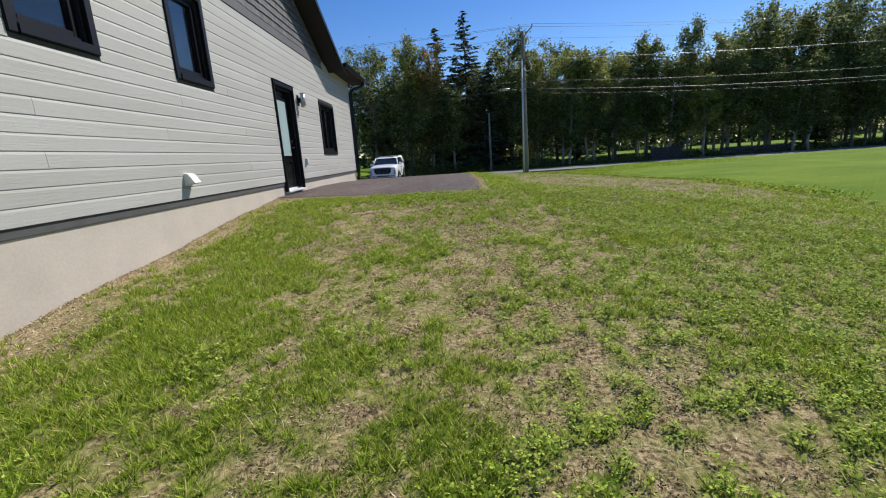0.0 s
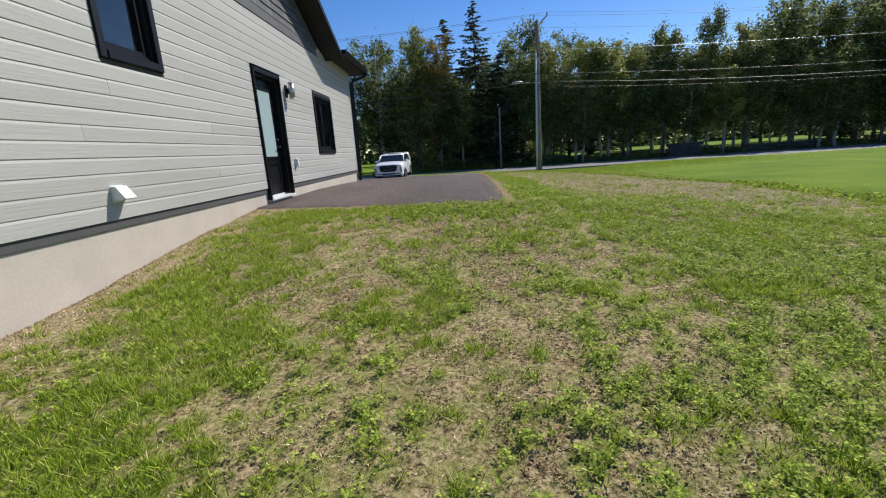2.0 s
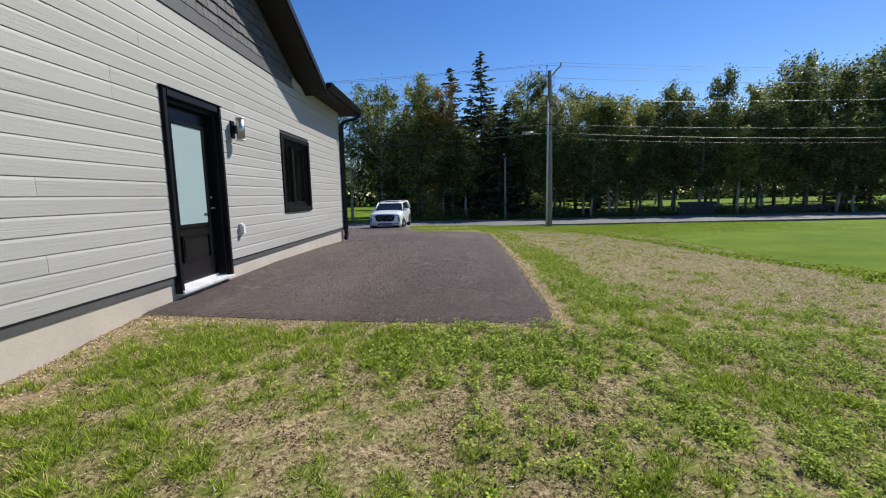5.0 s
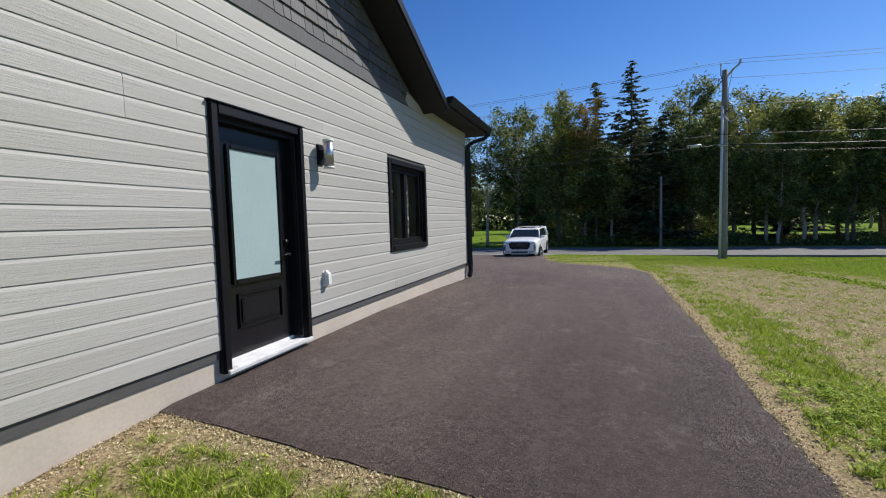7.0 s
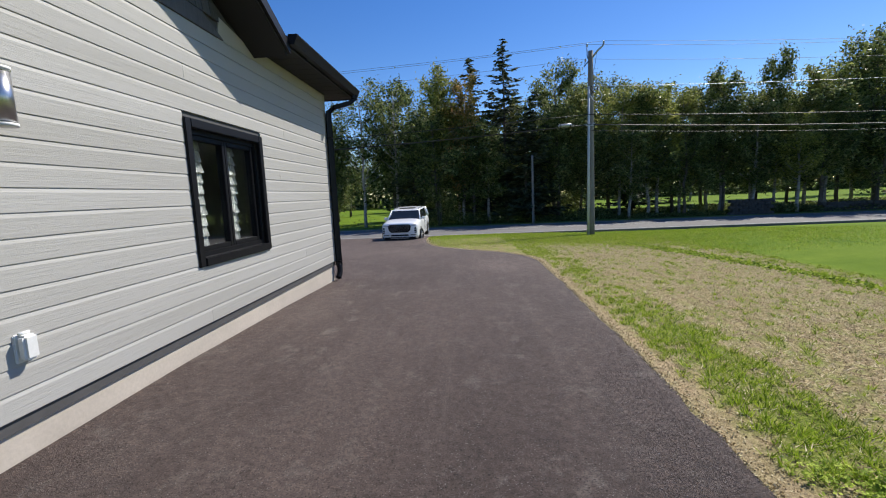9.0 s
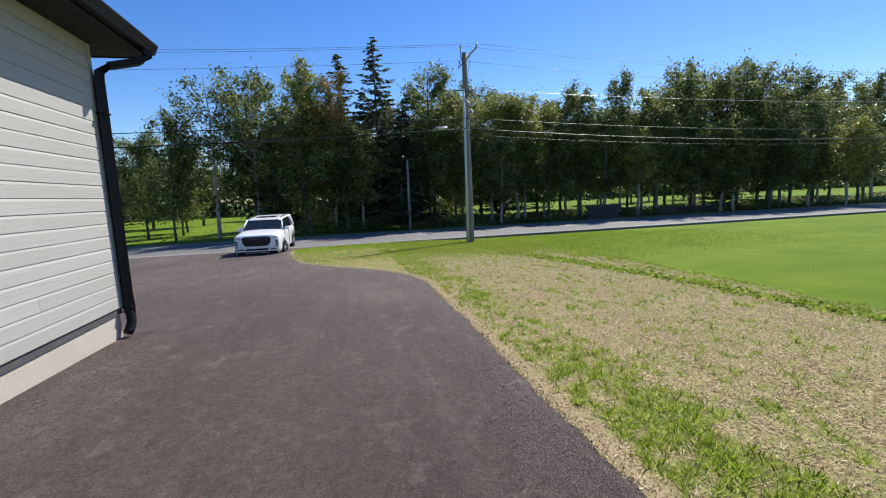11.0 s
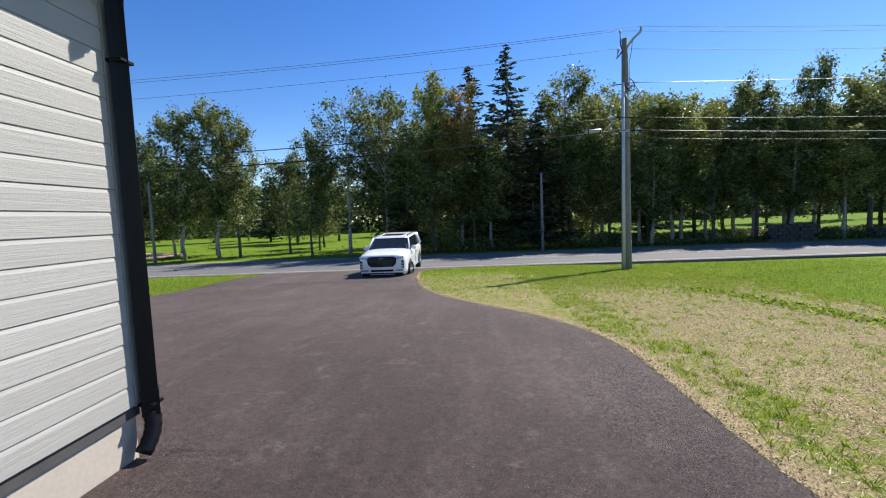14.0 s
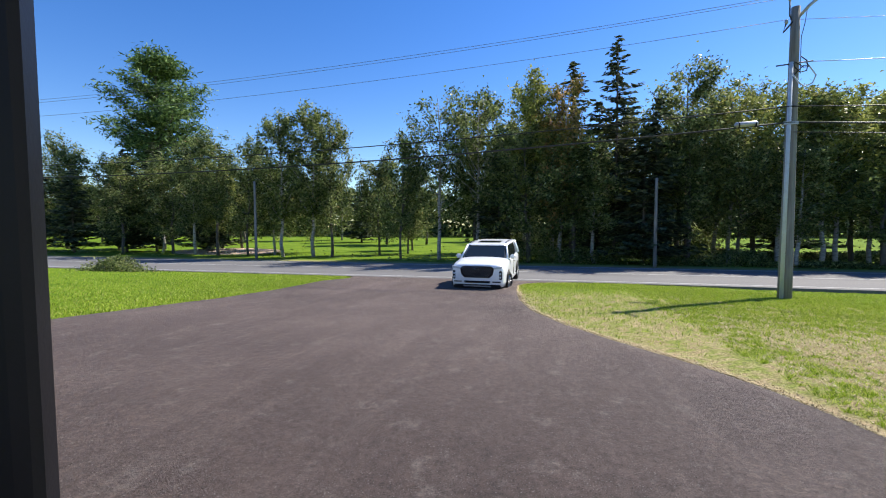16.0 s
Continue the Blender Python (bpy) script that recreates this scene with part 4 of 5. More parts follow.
box_part("cable_bracket", (PX - 0.3, PX + 0.12, PY - 0.2, PY - 0.15, 5.55, 5.65), M_GREY, pole, "steel cable bracket")
tube_part("hanging_loops", [(PX + 0.12 + 0.22 * math.sin(k * 0.9), PY - 0.16, 7.6 - 0.35 * k / 12 + 0.16 * math.cos(k * 1.3)) for k in range(13)], 0.018, M_CABLE, pole, "looped slack cable")
build_pole("utility_pole", 4.65, 47.0, 5.3, 0.12, 0.09, "short weathered utility pole beyond the road")
build_pole("utility_pole", -26.6, 47.5, 6.0, 0.12, 0.09, "short weathered utility pole under far trees")
build_pole("utility_pole", -48.0, 33.5, 9.6, 0.17, 0.115, "tall weathered utility pole further along the road")
build_pole("utility_pole", 54.0, 33.5, 9.8, 0.17, 0.115, "tall weathered utility pole further along the road")


def wire(a, b, sag, r, mat, label, cat="overhead wire", name="overhead_wire", n=24):
    a, b = Vector(a), Vector(b)
    pts = [a.lerp(b, k / n) - Vector((0, 0, sag * 4 * (k / n) * (1 - k / n))) for k in range(n + 1)]
    bm = bmesh.new()
    tube(bm, pts, r, 5)
    tagged(part(name, bm, mat, None, "", True), label, cat, "overhead wires")


for dx, z, dy in ((-0.2, 9.76, 0.0), (0.66, 9.88, -0.05), (-0.28, 9.02, -0.05)):
    wire((PX + dx, PY + dy, z), (-48.0 + dx, 33.5 + dy, z - 0.15), 0.8, 0.008, M_WIRE, "thin bare power line high above the lawn")
    wire((PX + dx, PY + dy, z), (54.0 + dx, 33.5 + dy, z), 0.8, 0.008, M_WIRE, "thin bare power line high above the lawn")
for z, r, sag in ((6.15, 0.020, 0.7), (5.62, 0.030, 0.8)):
    wire((PX - 0.12, PY - 0.18, z), (-48.0, 33.3, z), sag, r, M_CABLE, "thick black overhead cable along the road", name="overhead_cable", cat="overhead cable")
    wire((PX - 0.12, PY - 0.18, z), (54.0, 33.3, z), sag, r, M_CABLE, "thick black overhead cable along the road", name="overhead_cable", cat="overhead cable")
wire((PX, PY - 0.1, 7.6), (54.0, 33.5, 7.8), 0.5, 0.012, M_GREY, "grey twisted service line along the road")
wire((PX, PY - 0.16, 5.3), (54.0, 33.5, 5.4), 0.8, 0.014, M_CABLE, "black overhead cable along the road", name="overhead_cable", cat="overhead cable")
case = empty("splice_case", "grey cable splice case slung on the overhead line", "splice case")
tube_part("casing", [(PX - 1.75, PY - 0.18, 5.62), (PX - 1.7, PY - 0.18, 5.62), (PX - 1.1, PY - 0.18, 5.64), (PX - 1.05, PY - 0.18, 5.64)], [0.05, 0.09, 0.09, 0.05], M_GREY, case, "", 12)
for dx in (-1.65, -1.15):
    tube_part("clamp", [(PX + dx, PY - 0.18, 5.62), (PX + dx + 0.04, PY - 0.18, 5.62)], 0.1, M_BLACK, case, "", 12)


# ---- car ----
def build_car():
    car = empty("car", "white three-row SUV with dark mesh grille on the driveway", "car")
    st = [(-2.49, 0.80, 1.04, 0.42), (-2.45, 0.89, 1.09, 0.34), (-2.30, 0.945, 1.13, 0.29), (-1.95, 0.97, 1.16, 0.27), (-1.5, 0.98, 1.19, 0.27), (-1.0, 0.985, 1.215, 0.27),
          (-0.3, 0.985, 1.17, 0.27), (0.8, 0.985, 1.17, 0.27), (1.8, 0.98, 1.18, 0.27), (2.25, 0.95, 1.17, 0.30), (2.43, 0.88, 1.12, 0.36), (2.49, 0.76, 1.0, 0.46)]
    bm = bmesh.new()
    rings = []
    for y, hw, top, low in st:
        half = [(0.0, top + 0.035), (hw * 0.45, top + 0.03), (hw * 0.74, top + 0.012), (hw * 0.92, top - 0.03), (hw * 0.985, top - 0.12), (hw, 0.80), (hw * 0.985, 0.62), (hw * 0.99, 0.45), (hw * 0.95, low), (0.0, low)]
        ring = [(x, z) for x, z in half] + [(-x, z) for x, z in half[-2:0:-1]]
        rings.append([bm.verts.new((x, y, z)) for x, z in ring])
    m = len(rings[0])
    for a, b in zip(rings, rings[1:]):
        for k in range(m):
            bm.faces.new((a[k], a[(k + 1) % m], b[(k + 1) % m], b[k]))
    bm.faces.new(rings[0])
    bm.faces.new(rings[-1][::-1])
    body = part("body", bm, M_PAINT, car, "glossy white body", True)

    def loft(name, rows, mat, lab=""):
        bm = bmesh.new()
        g = [[bm.verts.new(p) for p in row] for row in rows]
        for a, b in zip(g, g[1:]):
            for k in range(len(a)):
                bm.faces.new((a[k], a[(k + 1) % len(a)], b[(k + 1) % len(b)], b[k]))
        bm.faces.new(g[0])
        bm.faces.new(g[-1][::-1])
        return part(name, bm, mat, car, lab)

    def ringat(yf, yr, hw, z, c=0.12):
        return [(-hw + c, yf, z), (hw - c, yf, z), (hw, yf + c * 1.6, z), (hw, yr - c, z), (hw - c, yr, z), (-hw + c, yr, z), (-hw, yr - c, z), (-hw, yf + c * 1.6, z)]
    loft("glasshouse", [ringat(-1.20, 2.40, 0.92, 1.17), ringat(-0.75, 2.34, 0.855, 1.44), ringat(-0.42, 2.22, 0.775, 1.65)], M_DARKGLASS, "dark tinted windows")
    loft("roof_panel", [ringat(-0.46, 2.26, 0.80, 1.645), ringat(-0.40, 2.22, 0.785, 1.69), ringat(-0.10, 2.0, 0.62, 1.725), ringat(0.3, 1.7, 0.4, 1.74)], M_PAINT, "white roof panel")
    box_part("sunroof", (-0.45, 0.45, -0.05, 0.75, 1.726, 1.745), M_DARKGLASS, car, "dark glass sunroof", 0.008)
    for s in (-1, 1):
        tube_part("front_pillar", [(s * 0.90, -1.12, 1.17), (s * 0.83, -0.72, 1.45), (s * 0.765, -0.42, 1.67)], [0.045, 0.036, 0.04], M_PAINT, car, "white windscreen pillar", 6)
        tube_part("rear_pillar", [(s * 0.90, 2.0, 1.12), (s * 0.83, 2.02, 1.42), (s * 0.75, 1.98, 1.67)], [0.13, 0.1, 0.09], M_PAINT, car, "white rear pillar", 6)
        tube_part("roof_rail", [(s * 0.70, -0.2, 1.70), (s * 0.70, -0.1, 1.755), (s * 0.70, 1.7, 1.755), (s * 0.70, 1.8, 1.70)], 0.017, M_CHROME, car, "silver roof rail", 6)
        mir = box_part("mirror", (min(s * 0.94, s * 1.16), max(s * 0.94, s * 1.16), -0.90, -0.72, 1.16, 1.33), M_PAINT, car, "white door mirror", 0.05)
        box_part("mirror_glass", (min(s * 0.97, s * 1.14), max(s * 0.97, s * 1.14), -0.719, -0.712, 1.18, 1.31), M_CHROME, mir)
        bm = bmesh.new()
        prism(bm, [(s * 0.58, 1.01), (s * 0.80, 1.06), (s * 0.90, 1.06), (s * 0.86, 0.99), (s * 0.60, 0.955)], "y", -2.512, -2.36)
        part("running_lamp", bm, M_LAMPGLASS, car, "slim clear upper lamp")
        bm = bmesh.new()
        box(bm, min(s * 0.76, s * 0.88), max(s * 0.76, s * 0.88), -2.505, -2.36, 0.58, 0.90, 0.02)
        hl = part("headlight", bm, M_DARKGLASS, car, "upright dark headlight with bright lens")
        for z in (0.665, 0.79):
            tube_part("lens", [(s * 0.82, -2.515, z), (s * 0.82, -2.48, z)], 0.04, M_LAMPGLASS, hl, "clear round lens", 12)
        box_part("bumper_lamp", (min(s * 0.55, s * 0.84), max(s * 0.55, s * 0.84), -2.51, -2.37, 0.475, 0.515), M_BLACK, car, "thin black bumper slot", 0.005)
        box_part("door_handle", (min(s * 0.97, s * 1.005), max(s * 0.97, s * 1.005), 0.28, 0.48, 0.93, 0.96), M_CHROME, car, "chrome door handle", 0.008)
        box_part("sill_trim", (min(s * 0.94, s * 0.995), max(s * 0.94, s * 0.995), -1.0, 0.95, 0.29, 0.36), M_GREY, car, "grey sill trim", 0.01)
        box_part("door_gap", (min(s * 0.975, s * 0.9885), max(s * 0.975, s * 0.9885), 0.10, 0.112, 0.42, 1.08), M_BLACK, car)
        box_part("tail_lamp", (min(s * 0.82, s * 0.93), max(s * 0.82, s * 0.93), 2.38, 2.47, 0.8, 1.2), M_BLACK, car, "", 0.02)
    bm = bmesh.new()
    prism(bm, [(-0.50, 1.06), (0.50, 1.06), (0.60, 0.98), (0.56, 0.76), (0.44, 0.64), (-0.44, 0.64), (-0.56, 0.76), (-0.60, 0.98)], "y", -2.512, -2.40)
    grille = part("grille", bm, M_BLACK, car, "wide dark grille")
    bm = bmesh.new()
    for r in range(8):
        z = 0.69 + r * 0.045
        for c in range(-7, 8):
            x = c * 0.075 + (0.0375 if r % 2 else 0)
            if abs(x) < 0.42 + 0.5 * (z - 0.66) and abs(x) < 0.55:
                bmesh.ops.create_cone(bm, cap_ends=True, segments=4, radius1=0.015, radius2=0.003, depth=0.014, matrix=Matrix.Translation((x, -2.518, z)) @ Euler((radians(90), 0, 0)).to_matrix().to_4x4())
    part("studs", bm, M_GREY, grille, "bright diamond studs")
    bm = bmesh.new()
    tube(bm, [(0.075 * math.cos(k * math.tau / 14), -2.53, 0.97 + 0.045 * math.sin(k * math.tau / 14)) for k in range(15)], 0.008, 5)
    part("badge", bm, M_CHROME, grille, "plain oval chrome badge")
    box_part("lower_intake", (-0.46, 0.46, -2.508, -2.38, 0.445, 0.525), M_BLACK, car, "dark lower air intake", 0.01)
    box_part("valance", (-0.84, 0.84, -2.475, -2.25, 0.24, 0.415), M_BLACK, car, "black lower bumper valance", 0.02)
    box_part("skid_plate", (-0.5, 0.5, -2.49, -2.3, 0.30, 0.36), M_GREY, car, "grey skid plate", 0.015)
    box_part("underbody", (-0.85, 0.85, -2.2, 2.2, 0.22, 0.29), M_BLACK, car)
    for y in (-1.50, 1.40):
        for s in (-1, 1):
            tube_part("wheel_arch", [(s * 0.80, y, 0.40), (s * 0.990, y, 0.40)], 0.435, M_BLACK, car, "dark wheel arch", 28)
            wheel = new("wheel")
            wheel.parent = car
            turn = radians(-14) if y < 0 else 0
            wheel.matrix_local = Matrix.Translation((s * 0.895, y, 0.375)) @ Matrix.Rotation(turn, 4, "Z")
            prof = [(0.125, 0.25), (0.125, 0.33), (0.10, 0.37), (-0.10, 0.37), (-0.125, 0.33), (-0.125, 0.25)]
            bm = bmesh.new()
            rr = [[bm.verts.new((w, q * math.cos(k * math.tau / 28), q * math.sin(k * math.tau / 28))) for w, q in prof] for k in range(28)]
            for k in range(28):
                for j in range(6):
                    bm.faces.new((rr[k][j], rr[k][(j + 1) % 6], rr[(k + 1) % 28][(j + 1) % 6], rr[(k + 1) % 28][j]))
            part("tyre", bm, M_RUBBER, wheel, "black tyre", True)
            bm = bmesh.new()
            bmesh.ops.create_cone(bm, cap_ends=True, segments=28, radius1=0.25, radius2=0.25, depth=0.10, matrix=Euler((0, radians(90), 0)).to_matrix().to_4x4())
            for k in range(10):
                a = k * math.tau / 10
                tube(bm, [(s * 0.115, 0.05 * math.cos(a), 0.05 * math.sin(a)), (s * 0.11, 0.24 * math.cos(a), 0.24 * math.sin(a))], 0.018, 4)
            part("rim", bm, M_GREY, wheel, "dark silver alloy rim")
    car.matrix_world = pose(-4.45, 33.0, float(land(-4.45, 33.0)) + 0.03, 2.2, 0, -1.5) @ Matrix.Diagonal((1, 1, 0.965, 1))
    return car


build_car()


# ---- trees ----
def limb_points(rng, start, way, length, n=4, lift=0.15):
    p, d, out = Vector(start), Vector(way).normalized(), [Vector(start)]
    for _ in range(n):
        d = (d + Vector(rng.normal(0, 0.16, 3)) + Vector((0, 0, lift))).normalized()
        p = p + d * (length / n)
        out.append(p.copy())
    return out


def broadleaf(seed, height, radius, base, leaves, size, bark, foliage, gaps=0.0):
    rng = np.random.default_rng(seed)
    bm = bmesh.new()
    n = 8
    bend = rng.normal(0, 0.25, (n + 1, 2)).cumsum(0) * 0.35
    bend -= bend[0]
    spine = [(bend[k, 0], bend[k, 1], -0.3 + (height * 0.93 + 0.3) * k / n) for k in range(n + 1)]
    r = height * 0.011 + 0.03
    tube(bm, spine, [r * (1 - 0.9 * (k / n)) + 0.01 for k in range(n + 1)], 8)
    tips = []
    for k in range(26):
        u = rng.uniform(0.08, 0.97)
        z = base + (height - base) * u * 0.9
        i = min(n - 1, int(z / (height * 0.93) * n))
        s = Vector(spine[i]).lerp(Vector(spine[i + 1]), z / (height * 0.93) * n - i)
        a = rng.uniform(0, math.tau)
        env = radius * (math.sin(math.pi * min(1, 0.22 + 0.62 * u)) ** 0.8)
        pts = limb_points(rng, s, (math.cos(a), math.sin(a), 0.55), env * rng.uniform(0.8, 1.15))
        tube(bm, pts, [0.05 * (1 - 0.85 * j / 4) * (1.2 - u) + 0.008 for j in range(5)], 5)
        tips += [(p, 0.30 + env * 0.13) for p in pts[1:]]
    for k in range(46):
        u = rng.uniform(0, 1)
        env = radius * (math.sin(math.pi * min(1, 0.2 + 0.65 * u)) ** 0.8) * rng.uniform(0.4, 1.0)
        a = rng.uniform(0, math.tau)
        z = base + (height - base) * u
        i = min(n - 1, int(min(0.99, z / height) * n))
        tips.append((Vector((spine[i][0] + env * math.cos(a), spine[i][1] + env * math.sin(a), z)), 0.30 + radius * 0.10))
    keep = [t for t in tips if rng.random() > gaps]
    c = np.array([tuple(t[0]) for t in keep])
    s = np.array([t[1] for t in keep])
    pick = rng.integers(0, len(keep), leaves)
    pos = c[pick] + rng.normal(size=(leaves, 3)) * (s[pick] * rng.choice([0.5, 0.8, 1.05], leaves))[:, None] * np.array([0.62, 0.62, 0.55])
    pos[:, 2] = np.maximum(pos[:, 2], base * 0.75)
    cards = leaf_cards(rng, pos, size * np.where(rng.random((leaves, 1)) < 0.3, 1.25, 0.95))
    return mesh_of("trunk", bm, bark, True), quads_mesh("crown", cards, foliage, 3)


def conifer(seed, height, radius, base, size, foliage, density=1.0):
    rng = np.random.default_rng(seed)
    bm = bmesh.new()
    tube(bm, [(0, 0, -0.3), (0, 0, height * 0.5), (0, 0, height * 0.99)], [height * 0.011 + 0.03, height * 0.007, 0.015], 8)
    cards = []
    z = base
    while z < height - 0.1:
        u = (z - base) / (height - base)
        rr = radius * (1 - u) ** 0.62 + 0.05
        for k in range(int(5 + 6 * (1 - u))):
            a = rng.uniform(0, math.tau)
            L = rr * rng.uniform(0.4, 1.15)
            z1 = z + rng.uniform(-0.3, 0.3) * (1.1 - u)
            d = np.array([math.cos(a), math.sin(a), 0])
            m = max(4, int(L * 9.5 * density))
            t = rng.uniform(0.1, 1, m)[:, None]
            pos = np.array([0, 0, z1]) + d * L * t + np.array([0, 0, 1]) * (-0.16 * L * t + 0.22 * L * t * t) + rng.normal(0, 0.10, (m, 3)) * (0.3 + L * 0.4 * (1 - t)) * np.array([1.6, 1.6, 0.7])
            side = np.array([-d[1], d[0], 0])
            along = d * 0.8 + side * rng.normal(0, 0.7, (m, 1)) + np.array([0, 0, -0.25])
            along /= np.linalg.norm(along, axis=1, keepdims=True)
            flat = np.cross(along, np.array([0, 0, 1.0]) + rng.normal(0, 0.5, (m, 3)))
            flat /= np.linalg.norm(flat, axis=1, keepdims=True)
            s = size * rng.uniform(0.7, 1.3, (m, 1))
            cards.append(np.stack([pos - along * s, pos + flat * s * 0.35, pos + along * s, pos - flat * s * 0.35], 1))
            if k < 3 and L > 0.5:
                tube(bm, [(0, 0, z1), tuple(np.array([0, 0, z1 - 0.03 * L]) + d * L * 0.8)], [0.025, 0.008], 4)
        z += (0.30 + 0.16 * (1 - u)) * rng.uniform(0.75, 1.3)
    return mesh_of("trunk", bm, M_BARK, True), quads_mesh("crown", np.concatenate(cards), foliage)


def white_pine(seed, height, radius, base):
    rng = np.random.default_rng(seed)
    bm = bmesh.new()
    tube(bm, [(0, 0, -0.3), (0.1, 0, height * 0.5), (0, 0.1, height * 0.96)], [0.34, 0.2, 0.03], 10)
    cards = []
    for k in range(58):
        u = rng.uniform(0, 1)
        z = base + (height - base) * u
        a = rng.uniform(0, math.tau)
        L = radius * (0.45 + 0.75 * math.sin(math.pi * (0.25 + 0.7 * u))) * rng.uniform(0.55, 1.0) * (1.0 if u < 0.9 else 0.6)
        pts = limb_points(rng, (0, 0, z), (math.cos(a), math.sin(a), 0.12), L, 4, 0.10)
        tube(bm, pts, [0.09 * (1 - 0.85 * j / 4) + 0.01 for j in range(5)], 5)
        for p in pts[1:]:
            m = 110
            pos = np.array(tuple(p)) + rng.normal(size=(m, 3)) * np.array([0.6, 0.6, 0.26])
            cards.append(leaf_cards(rng, pos, 0.25, -0.35, 0.3))
    return mesh_of("trunk", bm, M_BARK, True), quads_mesh("crown", np.concatenate(cards), M_PINE, 3)


def plant(meshes, x, y, turn, scale, label, group, category="tree"):
    t = empty("tree", label, category, group)
    t.matrix_world = pose(x, y, float(land(x, y)), 0, 0, turn) @ Matrix.Diagonal((scale[0], scale[0], scale[1], 1))
    for nm, me in zip(("trunk", "crown"), meshes):
        o = new(nm, me)
        o.parent = t
    return t


KINDS = {
    "a": (broadleaf(1, 13.0, 3.3, 2.6, 11500, 0.132, M_BARK, M_LEAF), "tall leafy green deciduous tree by the road", 13.0),
    "b": (broadleaf(2, 12.0, 2.6, 2.4, 9500, 0.130, M_PALE, M_LEAF), "slender pale-barked green deciduous tree by the road", 12.0),
    "c": (broadleaf(3, 11.0, 3.6, 2.2, 11500, 0.132, M_BARK, M_LEAF), "broad dark green deciduous tree by the road", 11.0),
    "d": (broadleaf(4, 13.5, 2.5, 2.4, 9500, 0.130, M_PALE, M_LEAF_Y), "narrow deciduous tree with yellowing leaves", 13.5),
    "l": (broadleaf(9, 12.0, 2.8, 2.6, 10000, 0.130, M_PALE, M_LEAF_L), "light green sunlit deciduous tree by the road", 12.0),
    "e": (broadleaf(5, 13.0, 3.4, 3.0, 5000, 0.128, M_PALE, M_LEAF, 0.52), "airy deciduous tree with sparse leaves", 13.0),
    "s": (conifer(6, 16.6, 3.5, 2.2, 0.22, M_NEEDLE, 1.5), "tall dark pointed spruce among the trees", 16.6),
    "t": (conifer(7, 11.6, 3.4, 0.8, 0.30, M_NEEDLE, 1.2), "dark bushy spruce among the trees", 11.6),
    "p": (white_pine(8, 19.0, 4.6, 6.0), "large white pine with layered spreading branches", 19.0),
}


